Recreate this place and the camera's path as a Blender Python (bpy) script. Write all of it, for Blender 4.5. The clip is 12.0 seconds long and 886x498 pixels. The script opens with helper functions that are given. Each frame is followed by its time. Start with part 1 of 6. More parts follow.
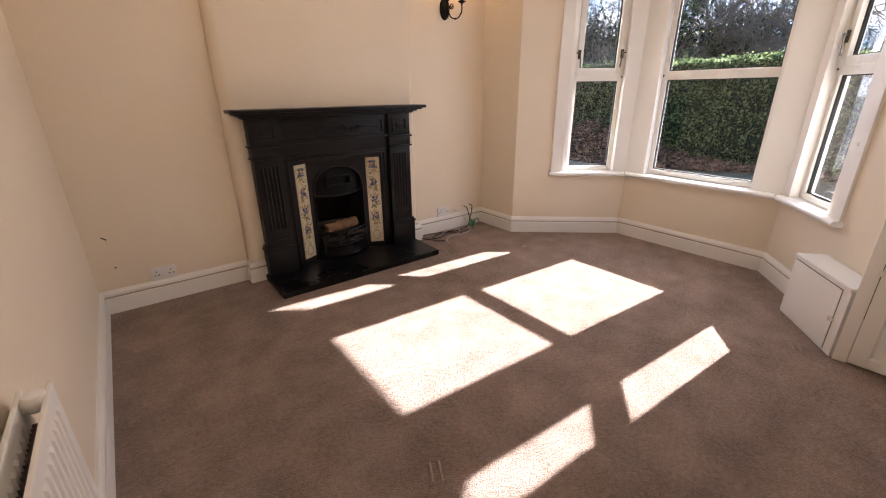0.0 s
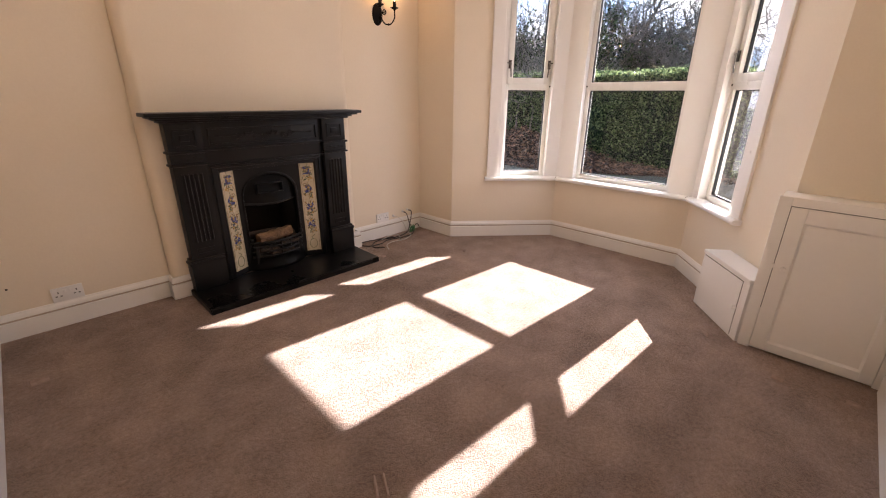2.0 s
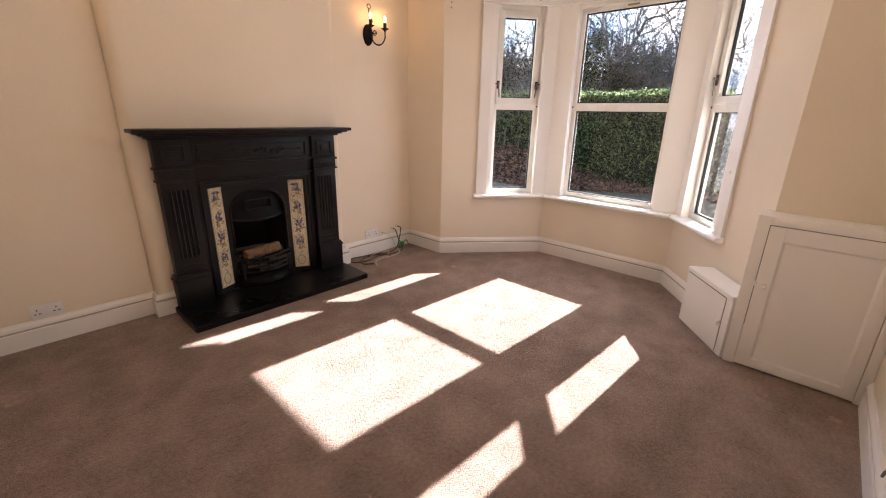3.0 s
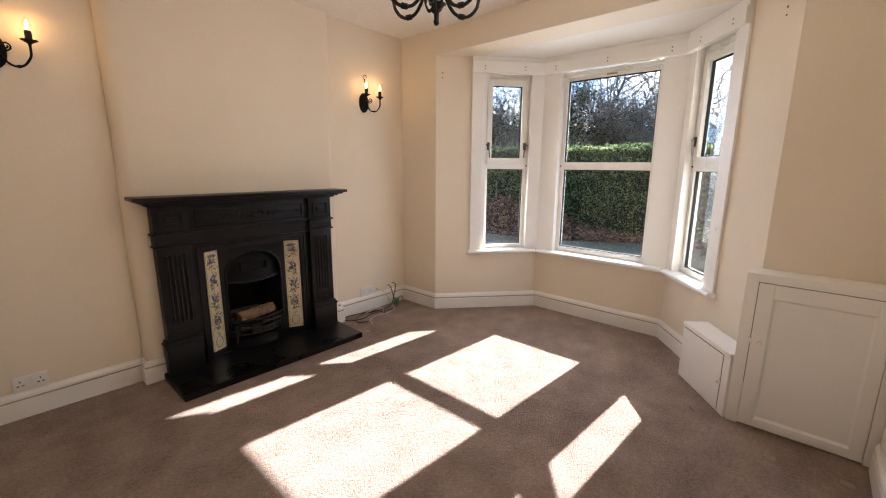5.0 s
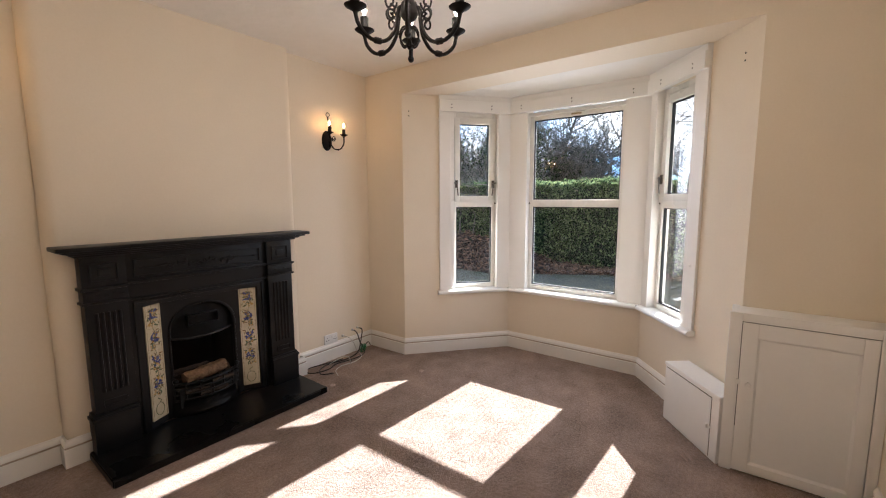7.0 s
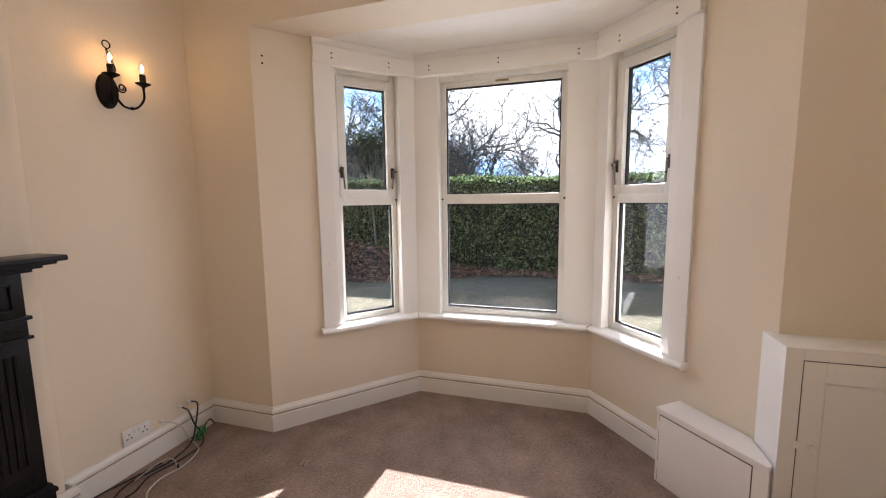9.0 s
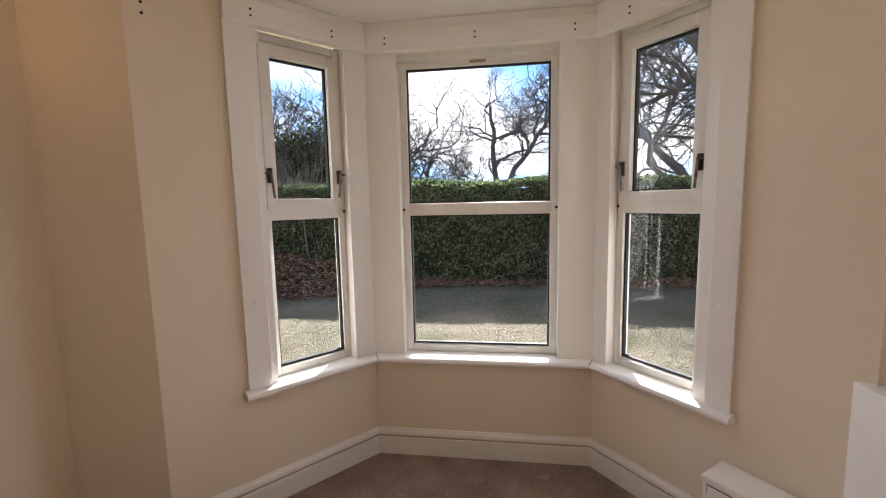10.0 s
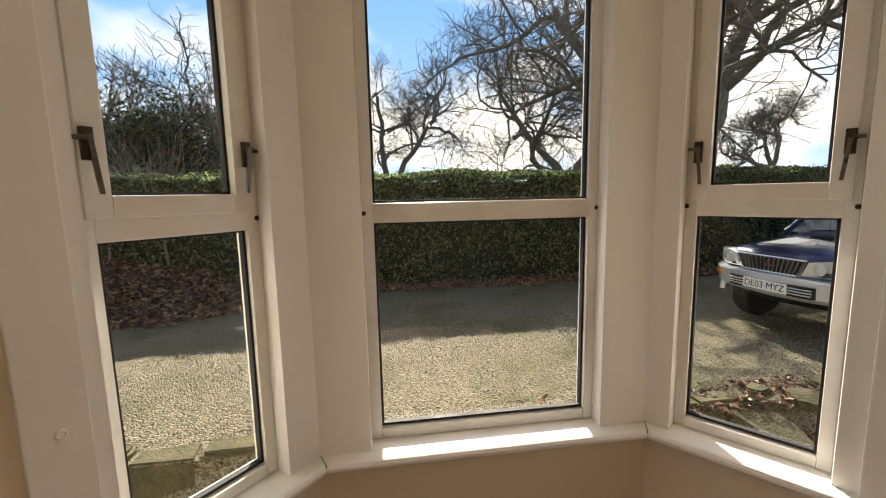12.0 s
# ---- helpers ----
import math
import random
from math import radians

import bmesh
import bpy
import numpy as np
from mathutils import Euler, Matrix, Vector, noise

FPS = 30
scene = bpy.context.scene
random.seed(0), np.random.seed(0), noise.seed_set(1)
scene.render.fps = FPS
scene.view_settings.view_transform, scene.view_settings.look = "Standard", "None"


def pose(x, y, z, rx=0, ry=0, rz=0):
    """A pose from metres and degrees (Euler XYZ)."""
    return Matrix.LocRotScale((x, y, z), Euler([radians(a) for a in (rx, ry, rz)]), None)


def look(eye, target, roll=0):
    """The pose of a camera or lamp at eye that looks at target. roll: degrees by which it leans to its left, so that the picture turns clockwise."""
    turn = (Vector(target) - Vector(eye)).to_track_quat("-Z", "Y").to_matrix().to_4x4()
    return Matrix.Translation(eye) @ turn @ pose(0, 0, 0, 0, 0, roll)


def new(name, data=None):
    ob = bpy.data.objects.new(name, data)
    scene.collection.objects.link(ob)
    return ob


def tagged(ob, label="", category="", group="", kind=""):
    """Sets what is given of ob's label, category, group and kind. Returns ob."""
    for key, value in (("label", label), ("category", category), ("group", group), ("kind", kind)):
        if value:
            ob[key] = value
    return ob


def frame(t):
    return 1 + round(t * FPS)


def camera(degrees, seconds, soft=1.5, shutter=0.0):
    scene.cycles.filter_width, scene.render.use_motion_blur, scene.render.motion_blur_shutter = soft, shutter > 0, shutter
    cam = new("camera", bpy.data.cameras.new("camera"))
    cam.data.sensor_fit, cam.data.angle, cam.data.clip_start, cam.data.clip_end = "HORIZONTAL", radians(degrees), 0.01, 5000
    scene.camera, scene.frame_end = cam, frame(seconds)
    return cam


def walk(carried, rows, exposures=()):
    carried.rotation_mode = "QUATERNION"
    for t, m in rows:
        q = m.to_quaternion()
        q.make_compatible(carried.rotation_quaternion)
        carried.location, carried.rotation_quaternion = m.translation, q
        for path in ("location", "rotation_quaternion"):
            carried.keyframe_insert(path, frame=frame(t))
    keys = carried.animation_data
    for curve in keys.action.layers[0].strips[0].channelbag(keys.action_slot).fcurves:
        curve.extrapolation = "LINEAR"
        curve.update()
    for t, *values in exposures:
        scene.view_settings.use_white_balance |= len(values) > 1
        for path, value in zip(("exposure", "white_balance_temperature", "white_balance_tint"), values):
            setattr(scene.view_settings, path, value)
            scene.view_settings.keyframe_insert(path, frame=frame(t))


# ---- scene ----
cam = camera(94.1, 12.0, soft=1.15)
PATH = [
    (0, (0.107, 0.214, 1.327), (1.241, 1.698, 0.613), -0.6),
    (0.5, (0.138, 0.191, 1.319), (1.321, 1.637, 0.607), -0.5),
    (1, (0.123, 0.213, 1.332), (1.378, 1.595, 0.613), -0.1),
    (1.5, (0.133, 0.2, 1.324), (1.433, 1.545, 0.618), 0.2),
    (2, (0.123, 0.211, 1.336), (1.472, 1.515, 0.642), 0.6),
    (2.5, (0.129, 0.202, 1.338), (1.507, 1.489, 0.673), 0.9),
    (3, (0.121, 0.204, 1.348), (1.522, 1.488, 0.726), 1.2),
    (5, (0.118, 0.205, 1.427), (1.579, 1.512, 1.031), 0.4),
    (5.5, (0.113, 0.207, 1.439), (1.596, 1.507, 1.107), 0.4),
    (6, (0.115, 0.22, 1.447), (1.627, 1.499, 1.17), 0.2),
    (6.5, (0.138, 0.277, 1.465), (1.683, 1.523, 1.222), 0.0),
    (7, (0.208, 0.374, 1.466), (1.804, 1.555, 1.23), -0.2),
    (7.2, (0.254, 0.415, 1.417), (1.877, 1.566, 1.212), 0.2),
    (8.8, (0.946, 1.039, 1.418), (2.804, 1.743, 1.186), -0.0),
    (9, (1.048, 1.182, 1.43), (2.944, 1.775, 1.192), -0.7),
    (9.5, (1.344, 1.369, 1.454), (3.289, 1.782, 1.234), -0.9),
    (10, (1.596, 1.533, 1.469), (3.565, 1.808, 1.245), -1.2),
    (10.5, (1.81, 1.706, 1.477), (3.794, 1.825, 1.254), -1.3),
    (11, (2.049, 1.798, 1.475), (4.034, 1.774, 1.233), -1.2),
    (11.1, (2.096, 1.81, 1.484), (4.08, 1.759, 1.238), -1.1),
    (11.5, (2.261, 1.898, 1.498), (4.236, 1.726, 1.231), -1.1),
    (12, (2.472, 2.005, 1.491), (4.435, 1.729, 1.229), -1.2),
]
EXPOSURES = [(0.0, 3.24, 6050, 17), (2.5, 3.29, 6250, 20), (5.0, 3.18, 5850, 11), (6.5, 3.12, 5750, 10), (9.0, 2.94, 5900, 14), (9.5, 2.62, 5950, 14), (10.5, 2.38, 6350, 14), (11.0, 2.15, 6500, 13), (12.0, 2.02, 7300, 11)]
walk(cam, [(t, look(eye, target, roll)) for t, eye, target, roll in PATH], EXPOSURES)

# ---- lights ----
SUN_WAY = Vector((-1.0, 0.062, -0.69)).normalized()
world = bpy.data.worlds.new("sky")
scene.world = world
world.use_nodes = True
wn = world.node_tree
sky = wn.nodes.new("ShaderNodeTexSky")
sky.sky_type = "NISHITA"
sky.sun_disc = False
sky.sun_elevation = math.asin(-SUN_WAY.z)
sky.sun_rotation = math.atan2(-SUN_WAY.x, -SUN_WAY.y)
sky.air_density, sky.dust_density, sky.ozone_density = 1.0, 1.2, 1.0
wn.links.new(sky.outputs[0], wn.nodes["Background"].inputs[0])
wn.nodes["Background"].inputs[1].default_value = 0.05
sun = new("sun", bpy.data.lights.new("sun", "SUN"))
sun.data.energy, sun.data.angle, sun.data.color = 3.3, radians(0.6), (1.0, 0.95, 0.87)
sun.matrix_world = Matrix.Translation((30, 0, 30)) @ SUN_WAY.to_track_quat("-Z", "Y").to_matrix().to_4x4()

# the sky's light in the three window openings: middle, inward way, width, height, watts
for at, way, wide, high, watts in (((3.885, 1.652, 1.45), (-1, 0, -0.22), 0.77, 1.50, 1.0), ((3.615, 2.525, 1.45), (-0.66, -0.75, -0.22), 0.34, 1.45, 0.36), ((3.635, 0.800, 1.45), (-0.62, 0.78, -0.22), 0.34, 1.45, 0.36)):
    lamp = new("window_skylight", bpy.data.lights.new("window_skylight", "AREA"))
    lamp.data.shape, lamp.data.size, lamp.data.size_y = "RECTANGLE", wide, high
    lamp.data.spread = radians(160)
    lamp.data.energy, lamp.data.color = watts, (1.0, 0.955, 0.955)
    lamp.matrix_world = Matrix.Translation(at) @ Vector(way).to_track_quat("-Z", "Y").to_matrix().to_4x4()


# ---- materials ----
def blend_rgb(nt, fac, a, b):
    n = nt.nodes.new("ShaderNodeMix")
    n.data_type = "RGBA"
    nt.links.new(fac, n.inputs[0])
    for socket, value in ((n.inputs[6], a), (n.inputs[7], b)):
        if hasattr(value, "links"):
            nt.links.new(value, socket)
        else:
            socket.default_value = (*value, 1)
    return n.outputs[2]


def ramp(nt, fac, lo, hi):
    n = nt.nodes.new("ShaderNodeMapRange")
    nt.links.new(fac, n.inputs[0])
    n.inputs[1].default_value, n.inputs[2].default_value = lo, hi
    return n.outputs[0]


def speckle(nt, scale, detail=4.0, stretch=None, kind="noise"):
    co = nt.nodes.new("ShaderNodeTexCoord").outputs["Object"]
    if stretch:
        mp = nt.nodes.new("ShaderNodeMapping")
        mp.inputs["Scale"].default_value = stretch
        nt.links.new(co, mp.inputs[0])
        co = mp.outputs[0]
    if kind == "cells":
        t = nt.nodes.new("ShaderNodeTexVoronoi")
        t.inputs["Scale"].default_value = scale
        nt.links.new(co, t.inputs["Vector"])
        return t.outputs["Distance"]
    t = nt.nodes.new("ShaderNodeTexNoise")
    t.inputs["Scale"].default_value, t.inputs["Detail"].default_value = scale, detail
    nt.links.new(co, t.inputs["Vector"])
    return t.outputs["Fac"]


def paint(name, dark, light, big=2.0, fine=60.0, rough=0.6, bump=0.15, depth=0.002, metal=0.0, coat=0.0, stretch=None, fine_mix=0.35, spec=0.5):
    """A surface of two tones, mottled at a large and at a small scale, with fine relief."""
    m = bpy.data.materials.new(name)
    m.use_nodes = True
    nt = m.node_tree
    b = nt.nodes["Principled BSDF"]
    large = ramp(nt, speckle(nt, big, 3.0, stretch), 0.3, 0.7)
    small = ramp(nt, speckle(nt, fine, 2.0, stretch), 0.25, 0.75)
    mixer = nt.nodes.new("ShaderNodeMix")
    mixer.inputs[0].default_value = fine_mix
    nt.links.new(large, mixer.inputs[2])
    nt.links.new(small, mixer.inputs[3])
    nt.links.new(blend_rgb(nt, mixer.outputs[0], dark, light), b.inputs["Base Color"])
    rr = nt.nodes.new("ShaderNodeMapRange")
    nt.links.new(large, rr.inputs[0])
    rr.inputs[3].default_value, rr.inputs[4].default_value = max(rough - 0.07, 0.03), min(rough + 0.07, 1)
    nt.links.new(rr.outputs[0], b.inputs["Roughness"])
    b.inputs["Metallic"].default_value = metal
    b.inputs["Coat Weight"].default_value = coat
    b.inputs["Specular IOR Level"].default_value = spec
    if bump:
        bn = nt.nodes.new("ShaderNodeBump")
        bn.inputs["Strength"].default_value, bn.inputs["Distance"].default_value = bump, depth
        nt.links.new(small, bn.inputs["Height"])
        nt.links.new(bn.outputs[0], b.inputs["Normal"])
    return m


def glow(name, colour, strength):
    m = bpy.data.materials.new(name)
    m.use_nodes = True
    b = m.node_tree.nodes["Principled BSDF"]
    b.inputs["Base Color"].default_value = (*colour, 1)
    b.inputs["Emission Color"].default_value = (*colour, 1)
    b.inputs["Emission Strength"].default_value = strength
    return m


def clear(name, tint=(1, 1, 1), gloss=0.045):
    """Thin clear glass: gloss is the mirror share seen square on; it rises towards grazing."""
    m = bpy.data.materials.new(name)
    m.use_nodes = True
    nt = m.node_tree
    out = nt.nodes["Material Output"]
    nt.nodes.remove(nt.nodes["Principled BSDF"])
    see, shine, mix, lw = (nt.nodes.new("ShaderNode" + k) for k in ("BsdfTransparent", "BsdfGlossy", "MixShader", "LayerWeight"))
    see.inputs[0].default_value = (*tint, 1)
    shine.inputs["Roughness"].default_value = 0.015
    lw.inputs["Blend"].default_value = 0.5
    power, rise = nt.nodes.new("ShaderNodeMath"), nt.nodes.new("ShaderNodeMath")
    power.operation, rise.operation, rise.use_clamp = "POWER", "MULTIPLY_ADD", True
    power.inputs[1].default_value = 2.3
    rise.inputs[1].default_value, rise.inputs[2].default_value = 0.95, gloss
    nt.links.new(lw.outputs["Facing"], power.inputs[0])
    nt.links.new(power.outputs[0], rise.inputs[0])
    nt.links.new(rise.outputs[0], mix.inputs[0])
    nt.links.new(see.outputs[0], mix.inputs[1])
    nt.links.new(shine.outputs[0], mix.inputs[2])
    nt.links.new(mix.outputs[0], out.inputs[0])
    return m


def carpet_material():
    """Cut pile: fine tufts, trodden blotches and large soft shading."""
    m = bpy.data.materials.new("brown_carpet")
    m.use_nodes = True
    nt = m.node_tree
    b = nt.nodes["Principled BSDF"]
    tuft = ramp(nt, speckle(nt, 190, 2.0), 0.30, 0.70)
    clump = ramp(nt, speckle(nt, 55, 3.0), 0.30, 0.70)
    tread = ramp(nt, speckle(nt, 5.5, 6.0), 0.34, 0.66)
    wide = ramp(nt, speckle(nt, 1.3, 3.0), 0.30, 0.70)

    def mixed(a, c, k):
        n = nt.nodes.new("ShaderNodeMix")
        n.inputs[0].default_value = k
        nt.links.new(a, n.inputs[2])
        nt.links.new(c, n.inputs[3])
        return n.outputs[0]
    grain = mixed(tuft, clump, 0.45)
    shade = mixed(grain, mixed(tread, wide, 0.45), 0.44)
    nt.links.new(blend_rgb(nt, ramp(nt, shade, 0.15, 0.85), (0.190, 0.132, 0.103), (0.53, 0.388, 0.310)), b.inputs["Base Color"])
    b.inputs["Roughness"].default_value = 0.98
    b.inputs["Specular IOR Level"].default_value = 0.08
    b.inputs["Sheen Weight"].default_value = 0.15
    bn = nt.nodes.new("ShaderNodeBump")
    bn.inputs["Strength"].default_value, bn.inputs["Distance"].default_value = 1.0, 0.012
    nt.links.new(grain, bn.inputs["Height"])
    nt.links.new(bn.outputs[0], b.inputs["Normal"])
    return m


CREAM = paint("cream_wall_paint", (0.775, 0.684, 0.548), (0.835, 0.75, 0.614), 1.3, 90, 0.75, 0.12, 0.002)
CEIL = paint("ceiling_paint", (0.82, 0.785, 0.73), (0.87, 0.845, 0.80), 2.2, 14, 0.85, 0.5, 0.006)
GLOSS = paint("white_gloss_paint", (0.85, 0.83, 0.79), (0.885, 0.868, 0.832), 2.5, 40, 0.38, 0.06, 0.001)
UPVC = paint("white_upvc", (0.78, 0.765, 0.71), (0.845, 0.83, 0.785), 3, 30, 0.28, 0.0)
DUSTY = paint("dusty_metal", (0.10, 0.085, 0.07), (0.20, 0.17, 0.14), 20, 90, 0.8, 0.2, 0.001)
GROOVE_SHADE = paint("brown_groove_shade", (0.40, 0.33, 0.27), (0.56, 0.48, 0.40), 9, 80, 0.95, 0.2, 0.001)
CARPET = carpet_material()
IRON = paint("black_cast_iron", (0.006, 0.006, 0.0062), (0.014, 0.0135, 0.0135), 6, 160, 0.36, 0.35, 0.001, spec=0.20)
SLATE = paint("black_slate", (0.004, 0.004, 0.004), (0.009, 0.009, 0.009), 4, 60, 0.30, 0.15, 0.001, spec=0.3)
SOOT = paint("soot", (0.004, 0.004, 0.004), (0.012, 0.011, 0.010), 8, 60, 0.9, 0.4, 0.003)
BRONZE = paint("dark_bronze", (0.030, 0.022, 0.016), (0.07, 0.052, 0.038), 30, 120, 0.35, 0.1, 0.001, metal=0.5)
PEWTER = paint("worn_pewter", (0.09, 0.078, 0.066), (0.19, 0.17, 0.15), 30, 120, 0.32, 0.1, 0.001, metal=0.6)
WROUGHT = paint("wrought_iron", (0.005, 0.004, 0.0038), (0.011, 0.009, 0.008), 25, 140, 0.52, 0.2, 0.001, spec=0.12)
PLASTIC = paint("white_plastic", (0.76, 0.75, 0.73), (0.82, 0.81, 0.79), 8, 60, 0.35, 0.0)
DARK = paint("black_plastic", (0.008, 0.008, 0.008), (0.018, 0.018, 0.018), 8, 60, 0.55, 0.0, spec=0.25)
RUBBER = paint("black_gasket", (0.012, 0.012, 0.012), (0.02, 0.02, 0.02), 8, 60, 0.7, 0.0)
STONE = paint("sandstone", (0.26, 0.20, 0.11), (0.42, 0.35, 0.21), 3, 30, 0.9, 0.7, 0.01)
RENDERED = paint("cream_render", (0.62, 0.56, 0.40), (0.72, 0.66, 0.50), 2, 50, 0.9, 0.5, 0.004)
GLASS = clear("window_glass", (0.93, 0.945, 0.935), 0.065)
BULB_GLASS = clear("bulb_glass")
FLAME = glow("lit_filament", (1.0, 0.52, 0.18), 15.0)
BRIGHT_FLAME = glow("bright_filament", (1.0, 0.80, 0.58), 75.0)


# ---- building kit ----
def part(name, bm, material, parent=None, label="", smooth=False):
    """One mesh object from bm, a child of parent where one is given."""
    bmesh.ops.recalc_face_normals(bm, faces=bm.faces)
    me = bpy.data.meshes.new(name)
    bm.to_mesh(me)
    bm.free()
    me.materials.append(material)
    if smooth:
        me.polygons.foreach_set("use_smooth", [True] * len(me.polygons))
        me.set_sharp_from_angle(angle=radians(38))
    ob = new(name, me)
    if parent:
        ob.parent = parent
        ob.matrix_parent_inverse = Matrix.Translation(parent.location).inverted() if parent.type == "EMPTY" else Matrix()
    if label:
        ob["label"] = label
    return ob


def setting(ob, label, category):
    return tagged(ob, label, category, kind="structure")


def base(name, at, label, category, group=""):
    ob = new(name)
    ob.location = at
    ob.empty_display_size = 0.05
    return tagged(ob, label, category, group)


def hull(bm, low, high):
    """A prism between two rings of the same count, low and high, as lists of points."""
    a, b = [bm.verts.new(p) for p in low], [bm.verts.new(p) for p in high]
    n = len(a)
    bm.faces.new(a[::-1])
    bm.faces.new(b)
    for i in range(n):
        bm.faces.new((a[i], a[(i + 1) % n], b[(i + 1) % n], b[i]))
    return a + b


def prism(bm, ring, z0, z1):
    return hull(bm, [(x, y, z0) for x, y in ring], [(x, y, z1) for x, y in ring])


def box(bm, x0, x1, y0, y1, z0, z1, bevel=0.0):
    vs = prism(bm, ((x0, y0), (x1, y0), (x1, y1), (x0, y1)), z0, z1)
    if bevel:
        es = list({e for v in vs for e in v.link_edges})
        bmesh.ops.bevel(bm, geom=es, offset=bevel, segments=2, affect="EDGES", profile=0.6)
    return bm


def boxed(*a, **k):
    return box(bmesh.new(), *a, **k)


def lathe(bm, profile, at=(0, 0, 0), seg=16, turn=None):
    rings = []
    for r, z in profile:
        row = []
        for i in range(seg):
            a = math.tau * i / seg
            p = Vector((r * math.cos(a), r * math.sin(a), z))
            row.append(bm.verts.new((turn @ p if turn else p) + Vector(at)))
        rings.append(row)
    for lo, hi in zip(rings, rings[1:]):
        for i in range(seg):
            bm.faces.new((lo[i], lo[(i + 1) % seg], hi[(i + 1) % seg], hi[i]))
    bm.faces.new(rings[0][::-1])
    bm.faces.new(rings[-1])
    return bm


def tube(bm, pts, r, seg=8, r_end=None):
    """A round bar along pts, tapering to r_end."""
    pts = [Vector(p) for p in pts]
    rings, side = [], None
    for i, p in enumerate(pts):
        d = (pts[min(i + 1, len(pts) - 1)] - pts[max(i - 1, 0)]).normalized()
        if side is None:
            side = d.orthogonal().normalized()
        side = (side - d * side.dot(d)).normalized()
        up = d.cross(side)
        rr = r if r_end is None else r + (r_end - r) * i / (len(pts) - 1)
        rings.append([bm.verts.new(p + (side * math.cos(math.tau * k / seg) + up * math.sin(math.tau * k / seg)) * rr) for k in range(seg)])
    for lo, hi in zip(rings, rings[1:]):
        for i in range(seg):
            bm.faces.new((lo[i], lo[(i + 1) % seg], hi[(i + 1) % seg], hi[i]))
    bm.faces.new(rings[0][::-1])
    bm.faces.new(rings[-1])
    return bm


def curve_pts(pts, steps=6):
    """Points of a smooth line through pts (Catmull-Rom)."""
    v = [Vector(p) for p in pts]
    v = [2 * v[0] - v[1]] + v + [2 * v[-1] - v[-2]]
    out = []
    for i in range(1, len(v) - 2):
        a, b, c, d = v[i - 1:i + 3]
        for k in range(steps):
            t = k / steps
            out.append(0.5 * (2 * b + (c - a) * t + (2 * a - 5 * b + 4 * c - d) * t * t + (3 * b - a - 3 * c + d) * t ** 3))
    return out + [v[-2]]


def shifted(path, d):
    """A line of plan points moved d to the right of its travel, with mitred corners."""
    out = []
    for i, p in enumerate(path):
        p = Vector(p)
        ways = []
        if i:
            ways.append((p - Vector(path[i - 1])).normalized())
        if i < len(path) - 1:
            ways.append((Vector(path[i + 1]) - p).normalized())
        norms = [Vector((w.y, -w.x)) for w in ways]
        n = sum(norms, Vector((0, 0))).normalized()
        out.append(p + n * d / max(n.dot(norms[0]), 0.2))
    return out


def moulding(name, path, profile, material, label, category="skirting board", only=None):
    """A moulding along the walls of path, one object for each straight run; profile: (offset into the room, height)."""
    lines = [shifted(path, d) for d, z in profile]
    made = []
    for i in range(len(path) - 1):
        if only and i not in only:
            continue
        bm = bmesh.new()
        hull(bm, [(lines[k][i].x, lines[k][i].y, profile[k][1]) for k in range(len(profile))],
             [(lines[k][i + 1].x, lines[k][i + 1].y, profile[k][1]) for k in range(len(profile))])
        made.append(setting(part(name, bm, material), label, category))
    return made

# ---- the room ----
X0, X1, XR, Y0, Y1 = -0.20, 3.06, 3.00, -0.19, 3.405
BREAST = (0.69, 2.20, 3.32)
CEILING, BAY_CEILING, GROUND, WALL = 2.63, 2.41, -0.2, 0.24
BAY = [(3.06, 2.9375), (3.84, 2.255), (3.84, 1.04), (3.00, 0.368)]
OUT = shifted(BAY, -0.22)
SILL_TOP, HEAD = 0.605, 2.29

setting(part("floor", box(bmesh.new(), X0 - 0.1, X1 + 0.1, Y0 - 0.1, Y1 + 0.1, -0.12, 0), CARPET), "brown taupe fitted carpet with faint furniture dents", "carpet")
bm = bmesh.new()
prism(bm, [(X1 + 0.1, 0.25), (X1 + 0.1, 3.10), OUT[1] - Vector((0.08, 0.1)), OUT[2] - Vector((0.08, -0.1))], -0.12, 0)
setting(part("floor_bay", bm, CARPET), "brown taupe fitted carpet filling the bay", "carpet")

setting(part("wall_west", boxed(X0 - WALL, X0, Y0 - WALL, Y1 + 0.6, -0.12, CEILING), CREAM), "plain cream painted plaster wall behind the radiator", "wall")
setting(part("wall_south", boxed(X0, X1, Y0 - WALL, Y0, -0.12, CEILING), CREAM), "plain cream painted plaster wall", "wall")
setting(part("wall_north_west", boxed(X0, BREAST[0], Y1, Y1 + 0.6, -0.12, CEILING), CREAM), "cream painted alcove wall beside the chimney breast", "wall")
setting(part("wall_north_east", boxed(BREAST[1], X1 + WALL, Y1, Y1 + 0.6, -0.12, CEILING), CREAM), "cream painted alcove wall beside the bay", "wall")


